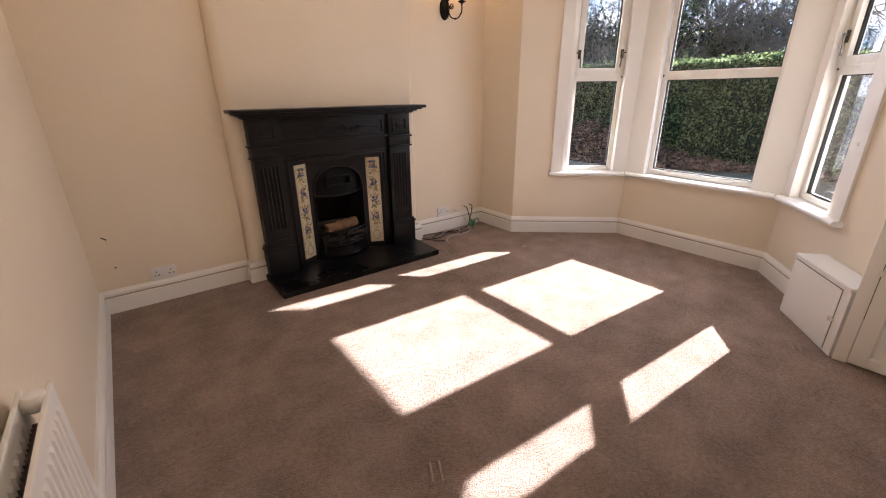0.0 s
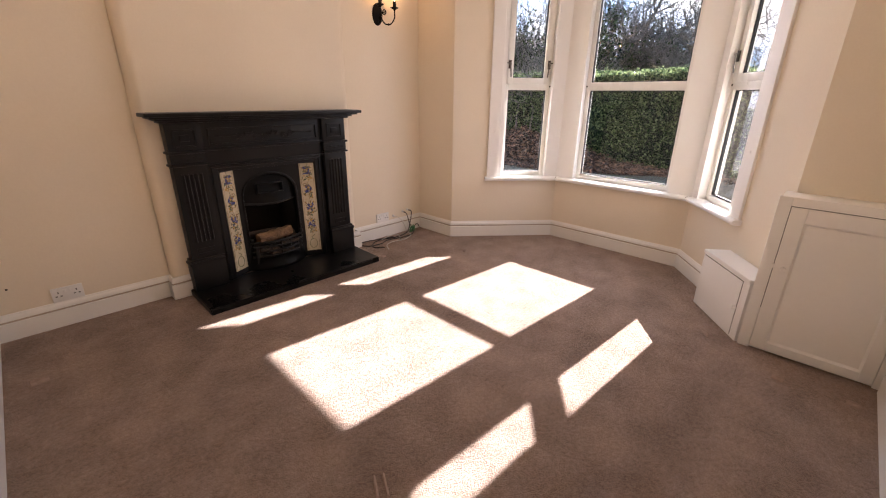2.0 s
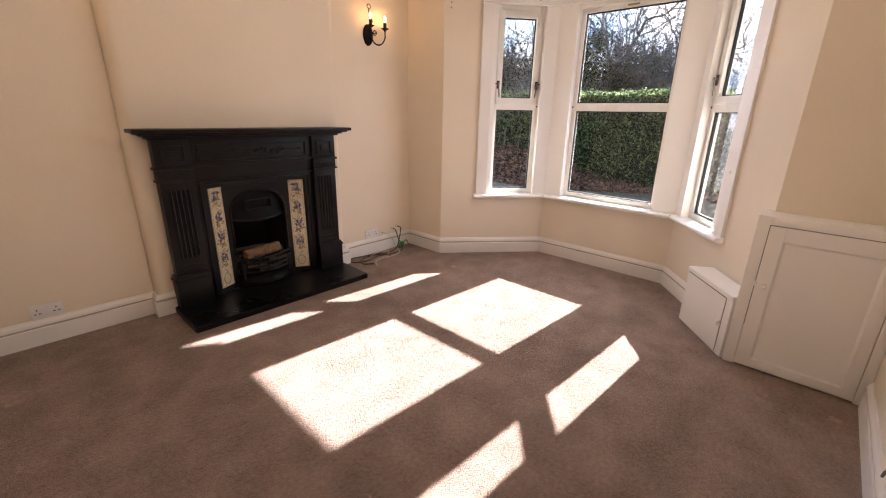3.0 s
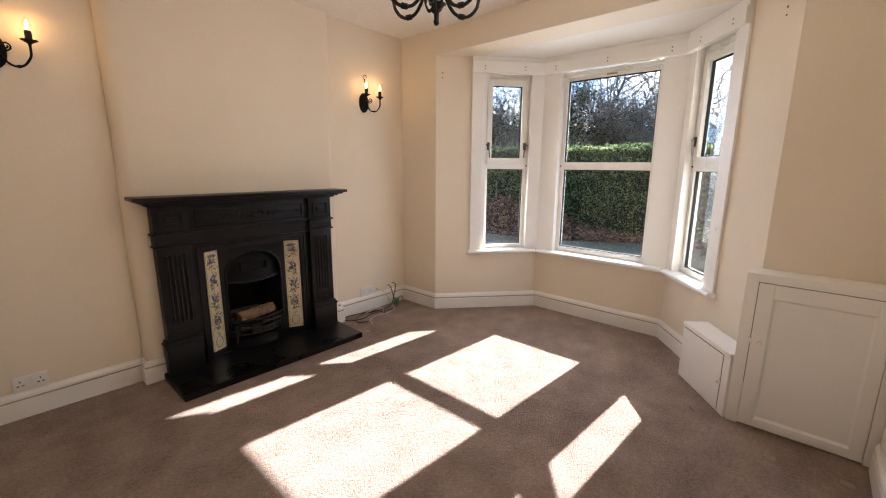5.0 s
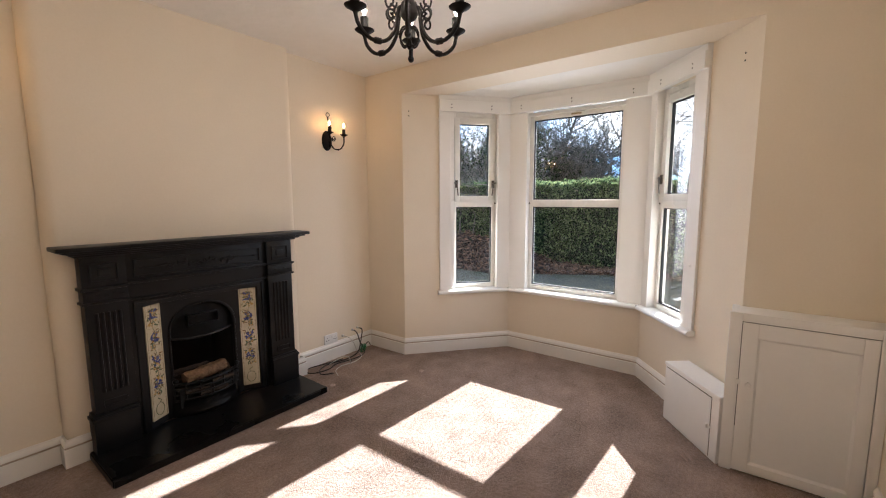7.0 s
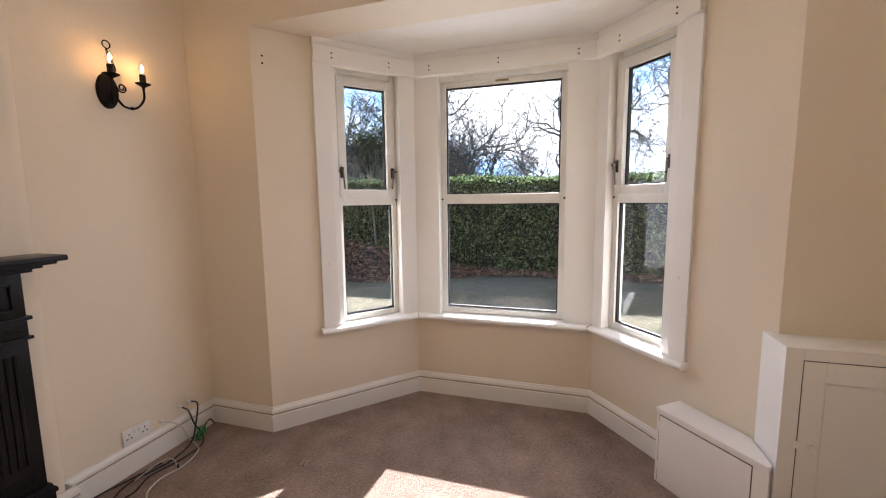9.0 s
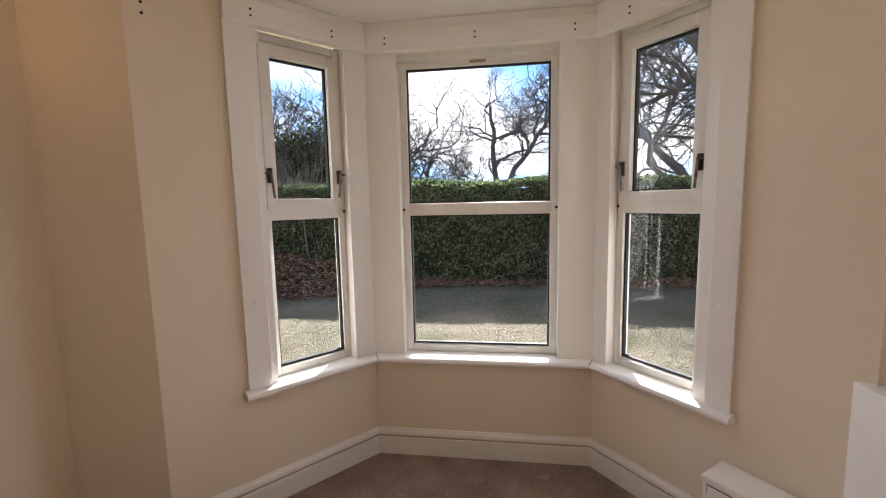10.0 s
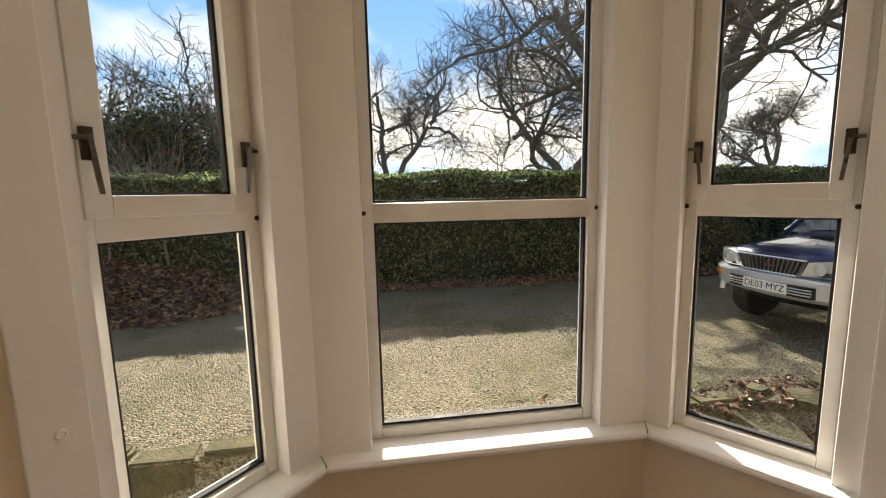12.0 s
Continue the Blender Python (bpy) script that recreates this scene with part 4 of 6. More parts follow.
def sconce(x, z):
    """A two-armed wall light: oval plate, one candle in front and one on an arm to the right."""
    w = base("wall_light", (x, Y1, z), "black wrought iron two candle wall light, lit", "wall light", "wall lights")
    bm = bmesh.new()
    rings = []
    for s, d in ((1.0, 0.0005), (1.0, 0.010), (0.93, 0.018), (0.55, 0.026), (0.2, 0.030)):
        rings.append([(x + 0.050 * s * math.cos(a), Y1 - d, z + 0.085 * s * math.sin(a)) for a in [math.tau * i / 24 for i in range(24)]])
    for a, b in zip(rings, rings[1:]):
        hull(bm, a, b)
    part("back_plate", bm, WROUGHT, w, smooth=True)
    # the loop above
    bm = bmesh.new()
    tube(bm, curve_pts([(x, Y1 - 0.025, z + 0.05), (x + 0.020, Y1 - 0.045, z + 0.10), (x + 0.012, Y1 - 0.04, z + 0.14), (x + 0.002, Y1 - 0.03, z + 0.175), (x, Y1 - 0.03, z + 0.20)], 5), 0.0045, 8)
    tube(bm, [(x + 0.018 * math.cos(a), Y1 - 0.03, z + 0.218 + 0.018 * math.sin(a)) for a in [math.tau * i / 18 for i in range(19)]], 0.003, 6)
    part("loop", bm, WROUGHT, w, smooth=True)
    for k, dx, dy in ((0, -0.040, -0.100), (1, 0.135, -0.075)):
        bm = bmesh.new()
        cx, cy, cz = x + dx, Y1 + dy, z + 0.055
        tube(bm, curve_pts([(x + 0.01, Y1 - 0.028, z + 0.0), (x + dx * 0.35 + 0.005, Y1 + dy * 0.45, z - 0.062), (x + dx * 0.72, Y1 + dy * 0.8, z - 0.068), (x + dx * 0.97, Y1 + dy, z - 0.02), (cx, cy, cz - 0.02)], 7), 0.0055, 8)
        lathe(bm, [(0.004, -0.008), (0.009, -0.004), (0.009, 0.004), (0.004, 0.008)], (x + dx * 0.62, Y1 + dy * 0.7, z - 0.071), 8)
        if k:
            tube(bm, [(u, Y1 - 0.045, v) for u, v in scroll(x + 0.045, z + 0.022, 0.024, 1.6, math.pi)], 0.004, 6)
        arm = part("arm", bm, WROUGHT, w, smooth=True)
        cup_and_candle((cx, cy, cz), arm, FLAME)


sconce(2.585, 1.985)
sconce(0.265, 1.985)


def chandelier(x, y, z):
    """Six-armed hanging light: z is the foot of its middle."""
    c = base("chandelier", (x, y, z), "black wrought iron six arm candle chandelier, lit", "chandelier")
    bm = bmesh.new()
    lathe(bm, [(0.003, 0.0), (0.010, 0.008), (0.012, 0.018), (0.006, 0.030), (0.006, 0.085), (0.012, 0.090), (0.024, 0.102), (0.033, 0.118), (0.034, 0.132), (0.027, 0.150), (0.013, 0.165), (0.010, 0.200), (0.010, 0.290), (0.020, 0.300), (0.020, 0.310), (0.006, 0.325), (0.004, 0.345)], (x, y, z), 20)
    part("column", bm, WROUGHT, c, smooth=True)
    bm = bmesh.new()
    n = 9
    for i in range(n):
        zz = z + 0.36 + i * 0.030
        pts = []
        for q in range(13):
            a = math.tau * q / 12
            u, v = 0.009 * math.cos(a), 0.021 * math.sin(a)
            pts.append((x + (u if i % 2 else 0), y + (0 if i % 2 else u), zz + v))
        tube(bm, pts, 0.0025, 6)
    part("chain", bm, WROUGHT, c, smooth=True)
    bm = bmesh.new()
    lathe(bm, [(0.008, -0.055), (0.012, -0.04), (0.045, -0.018), (0.055, -0.002)], (x, y, CEILING), 20)
    part("ceiling_rose", bm, WROUGHT, c, smooth=True)
    R = 0.270
    for i in range(6):
        a = radians(38.5 + 60 * i)
        ca, sa = math.cos(a), math.sin(a)

        def at(r, h):
            return (x + ca * r * 0.71, y + sa * r * 0.71, z + h * 0.86)
        bm = bmesh.new()
        tube(bm, curve_pts([at(0.038, 0.150), at(0.052, 0.150), at(0.062, 0.120), at(0.075, 0.065), at(0.120, 0.018), at(0.180, 0.008), at(0.225, 0.024), at(0.258, 0.055), at(R, 0.086)], 6), 0.0065, 8)
        lathe(bm, [(0.007, -0.014), (0.011, -0.009), (0.011, 0.009), (0.007, 0.014)], at(0.165, 0.009), 8, Vector((ca, sa, 0)).to_track_quat("Z", "Y").to_matrix())
        for cz, k, r0 in ((0.165, 1, 0.034), (0.112, -1, 0.028)):
            tube(bm, [at(0.098 + u, v) for u, v in scroll(0, cz, r0, 1.3, math.pi, k)], 0.0038, 6)
        tube(bm, curve_pts([at(0.006, 0.085), at(0.035, 0.080), at(0.052, 0.045), at(0.030, 0.012), at(0.006, 0.022)], 5), 0.0035, 6)
        arm = part("arm", bm, WROUGHT, c, smooth=True)
        cup_and_candle(at(R, 0.108), arm, BRIGHT_FLAME)


chandelier(1.34, 1.352, 1.980)

# ---- outside ----
def gravel_ground():
    bm = bmesh.new()
    xs = [3.9, 5.16, 5.17] + [5.35 + 0.25 * i for i in range(24)] + [12, 14, 18, 25, 40, 80, 160, 400]
    ys = [-400, -150, -60, -30, -18, -12] + [-8 + 0.4 * i for i in range(42)] + [12, 18, 30, 60, 150, 400]

    def level(x, y):
        if x < 5.165:
            return GROUND - 0.28
        return GROUND + (0.025 * noise.noise((x * 0.7, y * 0.7, 0)) if abs(y) < 12 and x < 13 else -0.02)
    rows = [[bm.verts.new((x, y, level(x, y))) for y in ys] for x in xs]
    for a, b in zip(rows, rows[1:]):
        for i in range(len(ys) - 1):
            bm.faces.new((a[i], a[i + 1], b[i + 1], b[i]))
    box(bm, -400, 3.9, -400, 400, GROUND - 0.5, GROUND - 0.28)
    setting(part("ground", bm, GRAVEL), "pale brown gravel drive with moss and fallen leaves", "ground")
    rng = np.random.default_rng(2)
    n = 19000
    x, y = 5.4 + 3.6 * rng.random(n) ** 1.4, rng.uniform(-5, 6.5, n)
    s = rng.uniform(0.005, 0.014, n)
    turn = rng.uniform(0, math.tau, n)
    shape = np.array([(1, 0, 0), (0.3, 0.8, 0.1), (-0.8, 0.5, 0), (-0.7, -0.6, 0.1), (0.4, -0.8, 0), (0.05, 0, 0.75)])
    c, sn = np.cos(turn)[:, None], np.sin(turn)[:, None]
    px = shape[None, :, 0] * s[:, None]
    py = shape[None, :, 1] * s[:, None]
    verts = np.stack([x[:, None] + px * c - py * sn, y[:, None] + px * sn + py * c,
                      np.array([level(a, b) for a, b in zip(x, y)])[:, None] + shape[None, :, 2] * s[:, None]], 2).reshape(-1, 3)
    tri = np.concatenate([np.arange(n)[:, None] * 6 + np.array([k, (k + 1) % 5, 5]) for k in range(5)])
    me = bpy.data.meshes.new("pebbles")
    me.from_pydata(verts.tolist(), [], tri.tolist())
    me.materials.append(PEBBLE)
    tagged(new("pebbles", me), "loose pale pebbles on the drive", "gravel", kind="stuff")


def edging_wall():
    """The low mossy stone edge between the drive and the sunk strip along the house."""
    w = tagged(base("edging_wall", (5.25, 0, GROUND - 0.3), "low mossy sandstone edging along the drive", "wall"), kind="structure")
    rnd = random.Random(17)
    y = -6.0
    while y < 7.5:
        if -2.5 < y < -0.84:
            y = -0.84
        l = rnd.uniform(0.30, 0.62)
        bm = bmesh.new()
        vs = prism(bm, ((5.17 + rnd.uniform(-0.03, 0.02), y), (5.36 + rnd.uniform(-0.03, 0.05), y + rnd.uniform(0, 0.03)), (5.36 + rnd.uniform(-0.03, 0.05), y + l - 0.012), (5.17 + rnd.uniform(-0.03, 0.02), y + l - 0.015)), GROUND - 0.30, GROUND + rnd.uniform(0.01, 0.07))
        bmesh.ops.bevel(bm, geom=bm.edges[:], offset=0.022, segments=2, affect="EDGES")
        for v in bm.verts:
            v.co += Vector((rnd.uniform(-1, 1), rnd.uniform(-1, 1), rnd.uniform(-1, 1))) * 0.008
        part("stone", bm, MOSSY, w, smooth=True)
        y += l


def scatter_mesh(name, points, normals, sizes, material, seed, fold=0.3, kind="leaf"):
    """Many small folded leaves as one mesh."""
    rng = np.random.default_rng(seed)
    n = len(points)
    points, normals = np.asarray(points, float), np.asarray(normals, float)
    ref = rng.normal(size=(n, 3))
    normals = normals / np.linalg.norm(normals, axis=1)[:, None]
    u = np.cross(normals, ref)
    u /= np.linalg.norm(u, axis=1)[:, None] + 1e-9
    v = np.cross(normals, u)
    s = np.asarray(sizes)[:, None]
    verts = np.stack([points - u * s, points - v * s * 0.5 + normals * s * fold, points + u * s, points + v * s * 0.5 + normals * s * fold], 1).reshape(-1, 3)
    me = bpy.data.meshes.new(name)
    faces = np.arange(n * 4).reshape(n, 4)
    tri = np.concatenate([faces[:, [0, 1, 2]], faces[:, [0, 2, 3]]])
    me.from_pydata(verts.tolist(), [], tri.tolist())
    me.materials.append(material)
    return new(name, me)


def leafy(name, dark, light, rough=0.5, trans=0.25, skew=1.0):
    m = bpy.data.materials.new(name)
    m.use_nodes = True
    nt = m.node_tree
    b = nt.nodes["Principled BSDF"]
    geo = nt.nodes.new("ShaderNodeNewGeometry")
    few = nt.nodes.new("ShaderNodeMath")
    few.operation = "POWER"
    few.inputs[1].default_value = skew
    nt.links.new(geo.outputs["Random Per Island"], few.inputs[0])
    tone = blend_rgb(nt, few.outputs[0], dark, light)
    nt.links.new(tone, b.inputs["Base Color"])
    b.inputs["Roughness"].default_value = rough
    tr = nt.nodes.new("ShaderNodeBsdfTranslucent")
    nt.links.new(tone, tr.inputs[0])
    mix = nt.nodes.new("ShaderNodeMixShader")
    mix.inputs[0].default_value = trans
    nt.links.new(b.outputs[0], mix.inputs[1])
    nt.links.new(tr.outputs[0], mix.inputs[2])
    nt.links.new(mix.outputs[0], nt.nodes["Material Output"].inputs[0])
    return m


def gravel_material():
    m = bpy.data.materials.new("gravel")
    m.use_nodes = True
    nt = m.node_tree
    b = nt.nodes["Principled BSDF"]
    t = nt.nodes.new("ShaderNodeTexVoronoi")
    t.inputs["Scale"].default_value = 60
    nt.links.new(nt.nodes.new("ShaderNodeTexCoord").outputs["Object"], t.inputs["Vector"])
    stones = blend_rgb(nt, t.outputs["Color"], (0.050, 0.042, 0.026), (0.36, 0.31, 0.20))
    moss = ramp(nt, speckle(nt, 1.1, 5.0), 0.50, 0.68)
    damp = blend_rgb(nt, moss, stones, (0.120, 0.112, 0.048))
    nt.links.new(damp, b.inputs["Base Color"])
    b.inputs["Roughness"].default_value = 0.93
    bn = nt.nodes.new("ShaderNodeBump")
    bn.inputs["Strength"].default_value, bn.inputs["Distance"].default_value = 1.0, 0.02
    bn.invert = True
    nt.links.new(t.outputs["Distance"], bn.inputs["Height"])
    nt.links.new(bn.outputs[0], b.inputs["Normal"])
    return m


GRAVEL = gravel_material()
PEBBLE = leafy("pale_pebble", (0.07, 0.060, 0.040), (0.42, 0.375, 0.27), 0.85, 0.0)
MOSSY = paint("mossy_sandstone", (0.032, 0.040, 0.010), (0.165, 0.135, 0.075), 5, 40, 0.95, 0.8, 0.01)
HEDGE_LEAF = leafy("hedge_leaf", (0.010, 0.030, 0.013), (0.36, 0.45, 0.20), 0.15, 0.60, 2.0)
HEDGE_INNER_SHADE = paint("hedge_shade", (0.008, 0.014, 0.006), (0.02, 0.03, 0.012), 3, 30, 0.95, 0.4, 0.02)
DEAD_LEAF = leafy("dead_leaf", (0.030, 0.013, 0.007), (0.46, 0.27, 0.17), 0.32, 0.12, 1.8)
SOIL = paint("leafy_soil", (0.020, 0.012, 0.007), (0.065, 0.037, 0.022), 2, 25, 0.95, 0.8, 0.02)
BARK = paint("oak_bark", (0.09, 0.078, 0.065), (0.28, 0.25, 0.21), 4, 30, 0.95, 0.8, 0.02)
IVY_LEAF = leafy("evergreen_leaf", (0.010, 0.020, 0.008), (0.13, 0.175, 0.065), 0.22, 0.30, 1.8)
def fallen_slabs():
    """Loose flat stones and caught leaves where the edging breaks off."""
    rnd = random.Random(23)
    for x, y, z, lx, ly, th, tilt, turn, label in (
            (5.03, -0.78, -0.10, 0.60, 0.36, 0.11, 14, 12, "tilted mossy sandstone slab fallen from the edging"),
            (5.14, -1.30, 0.0, 0.26, 0.30, 0.07, 3, -18, "flat pale sandstone slab bedded in leaves"),
            (5.33, -1.02, 0.01, 0.16, 0.20, 0.07, -6, 30, "small broken sandstone lump beside the edging"),
            (5.30, -1.75, 0.0, 0.30, 0.42, 0.09, 2, 8, "flat pale sandstone slab bedded in leaves")):
        bm = bmesh.new()
        outline = [(-0.5, -0.42), (-0.2, -0.52), (0.3, -0.48), (0.52, -0.30), (0.50, 0.30), (0.28, 0.5), (-0.35, 0.47), (-0.53, 0.15)]
        prism(bm, [(lx * (u + rnd.uniform(-0.05, 0.05)), ly * (v + rnd.uniform(-0.06, 0.06))) for u, v in outline], -th / 2, th / 2)
        bmesh.ops.bevel(bm, geom=bm.edges[:], offset=0.018, segments=2, affect="EDGES")
        for v in bm.verts:
            v.co += Vector(noise.noise_vector(v.co * 9)) * 0.012
        m = Matrix.Translation((x, y, GROUND + z)) @ Matrix.Rotation(radians(turn), 4, "Z") @ Matrix.Rotation(radians(-tilt), 4, "Y")
        bmesh.ops.transform(bm, matrix=m, verts=bm.verts)
        tagged(part("stone_slab", bm, MOSSY, smooth=True), label, "stone", "loose stones along the edging")
    rng = np.random.default_rng(31)
    n = 2600
    x, y = rng.uniform(4.2, 5.5, n), rng.normal(-0.9, 0.75, n)
    z = np.where(x < 5.10, GROUND - 0.27, GROUND - 0.01) + rng.uniform(0, 0.05, n)
    lv = scatter_mesh("caught_leaves", np.stack([x, y, z], 1), np.array([[0, 0, 1.0]]) + rng.normal(0, 0.4, (n, 3)), rng.uniform(0.02, 0.045, n), DEAD_LEAF, 12, 0.3)
    tagged(lv, "brown fallen leaves caught among the loose stones", "leaves", kind="stuff")


gravel_ground()
edging_wall()
fallen_slabs()


def hedge(x0, x1, y0, y1, top, seed, count):
    """A clipped hedge: a dark sheet painted as inner shade, under leaves that stand out in uneven clumps."""
    rng = np.random.default_rng(seed)
    h = base("hedge", ((x0 + x1) / 2, (y0 + y1) / 2, GROUND), "clipped dense evergreen garden hedge along the drive", "hedge")

    def bulge(y, z):
        return 0.10 * noise.noise((0.4 * y, seed, 0)) + 0.09 * noise.noise((1.7 * y, 1.7 * z, seed)) + 0.05 * noise.noise((4.5 * y, 4.5 * z, seed))

    def crest(x, y):
        return top + 0.07 * noise.noise((0.8 * y, seed, 5)) + 0.06 * noise.noise((2.6 * y, 2.0 * x, 9)) + 0.03 * noise.noise((7.0 * y, 6.0 * x, 4))
    # near-black core sheet stands in for the shade between the leaves
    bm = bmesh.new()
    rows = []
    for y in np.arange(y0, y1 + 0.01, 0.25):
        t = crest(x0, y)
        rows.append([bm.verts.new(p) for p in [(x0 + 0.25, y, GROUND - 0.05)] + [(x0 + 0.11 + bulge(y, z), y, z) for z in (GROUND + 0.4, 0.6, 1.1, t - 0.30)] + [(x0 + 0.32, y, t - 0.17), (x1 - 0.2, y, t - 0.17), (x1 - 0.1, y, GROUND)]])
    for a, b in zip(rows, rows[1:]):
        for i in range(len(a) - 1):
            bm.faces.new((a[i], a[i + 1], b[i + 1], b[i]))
    part("hedge_shade_core", bm, HEDGE_INNER_SHADE, h)
    y = y0 + (y1 - y0) * np.where(rng.random(count) < 0.75, 0.36 + 0.64 * rng.random(count), rng.random(count))
    on_top = rng.random(count) < 0.40
    x = rng.uniform(x0, x1, count)
    z = GROUND + 0.06 + (top - GROUND - 0.10) * rng.random(count) ** 0.85
    side_x = x0 + np.array([bulge(a, b) for a, b in zip(y, z)]) - 0.03 + np.abs(rng.normal(0, 0.07, count))
    top_z = np.array([crest(a, b) for a, b in zip(x, y)]) + 0.02 - np.abs(rng.normal(0, 0.07, count)) - 0.10 * np.clip((x0 + 0.2 - x) / 0.2, 0, 1)
    sprig = rng.random(count) < 0.03
    top_z = top_z + np.where(sprig, rng.uniform(0.0, 0.10, count), 0)
    pts = np.stack([np.where(on_top, x, side_x), y, np.where(on_top, top_z, z)], 1)
    clump = np.array([noise.noise((3.2 * a, 3.2 * b, 1.5)) for a, b in zip(y, z)])
    kept = on_top | (clump > -0.08) | (rng.random(count) < 0.35)
    nrm = np.where(on_top[:, None], [[-0.3, 0, 0.8]], [[-0.8, 0, 0.35]]) + rng.normal(0, 0.75, (count, 3))
    leaves = scatter_mesh("hedge_leaves", pts[kept], nrm[kept], rng.uniform(0.018, 0.046, count)[kept], HEDGE_LEAF, seed)
    leaves.parent, leaves.matrix_parent_inverse = h, Matrix.Translation(h.location).inverted()
    tagged(leaves, "small glossy green hedge leaves", kind="stuff")


hedge(10.1, 11.3, -16.0, 7.6, 1.90, 3, 135000)


def brushwood():
    """Cut and laid branches at the end of the hedge, on the leafy bank."""
    rnd = random.Random(19)
    b = base("brushwood", (10.7, 7.2, 0.6), "pile of cut bare branches beyond the end of the hedge", "branches")
    for k in range(70):
        y, x, z = rnd.uniform(5.6, 8.4), rnd.uniform(9.95, 10.5), rnd.uniform(1.2, 1.9)
        l, rise = rnd.uniform(0.5, 1.3), rnd.uniform(-0.12, 0.35)
        bm = bmesh.new()
        pts = [(x + rnd.uniform(-0.08, 0.08), y + l * (i / 4 - 0.5), z + rise * (i / 4 - 0.5) + rnd.uniform(-0.05, 0.05)) for i in range(5)]
        tube(bm, pts, rnd.uniform(0.008, 0.022), 5, 0.004)
        for q in range(5):
            p = Vector(pts[rnd.randrange(1, 5)])
            d = Vector((rnd.uniform(-0.5, 0.3), rnd.uniform(-0.6, 0.6), rnd.uniform(-0.2, 0.7)))
            tube(bm, [p, p + d * 0.25, p + d * 0.5 + Vector((0, 0, 0.03))], 0.005, 3, 0.002)
        part("branch", bm, BARK, b)
    for k in range(14):
        y, x = 5.7 + 0.19 * k, rnd.uniform(10.0, 10.3)
        bm = bmesh.new()
        tube(bm, [(x, y, 0.2), (x + rnd.uniform(-0.1, 0.1), y + rnd.uniform(-0.1, 0.1), 1.0), (x + rnd.uniform(-0.2, 0.2), y + rnd.uniform(-0.2, 0.2), rnd.uniform(1.6, 2.1))], 0.03, 6, 0.008)
        part("stake", bm, BARK, b)


brushwood()


def leaf_bank():
    """Fallen leaves heaped along the hedge foot and on the bank beyond the drive's end."""
    bm = bmesh.new()
    rows = []

    def height(x, y):
        edge = 9.9 - max(0.0, min(1.0, (y - 2.8) / 2.2)) * 1.3
        k = max(0.0, min(1.0, (x - edge) / 1.6))
        return GROUND - 0.03 + k * (0.22 + 0.58 * max(0.0, min(1.0, (y - 4.2) / 2.6))) + 0.05 * noise.noise((x * 1.3, y * 1.3, 2)) * min(k * 3, 1)
    xs, ys = [8.2 + 0.2 * i for i in range(32)], [-14 + 0.4 * i for i in range(78)]
    for x in xs:
        rows.append([bm.verts.new((x, y, height(x, y))) for y in ys])
    for a, b in zip(rows, rows[1:]):
        for i in range(len(ys) - 1):
            bm.faces.new((a[i], a[i + 1], b[i + 1], b[i]))
    setting(part("leaf_bank", bm, SOIL), "dark soil bank under fallen leaves", "ground")
    rng = np.random.default_rng(8)
    pts = []
    while len(pts) < 34000:
        y = rng.uniform(-10, 14) if rng.random() < 0.5 else rng.uniform(2.5, 8.5)
        edge = 9.9 - max(0.0, min(1.0, (y - 2.8) / 2.2)) * 1.3
        x = edge + abs(rng.normal(0, 0.9)) - 0.3 if y < 4 else rng.uniform(edge - 0.3, 13.5)
        pts.append((x, y, max(height(x, y), GROUND) + rng.uniform(0.0, 0.05)))
    lv = scatter_mesh("fallen_leaves", pts, np.array([[0, 0, 1.0]]) + rng.normal(0, 0.5, (len(pts), 3)), rng.uniform(0.03, 0.07, len(pts)), DEAD_LEAF, 5, 0.4)
    tagged(lv, "brown fallen beech leaves heaped under the hedge", "leaves", kind="stuff")


leaf_bank()


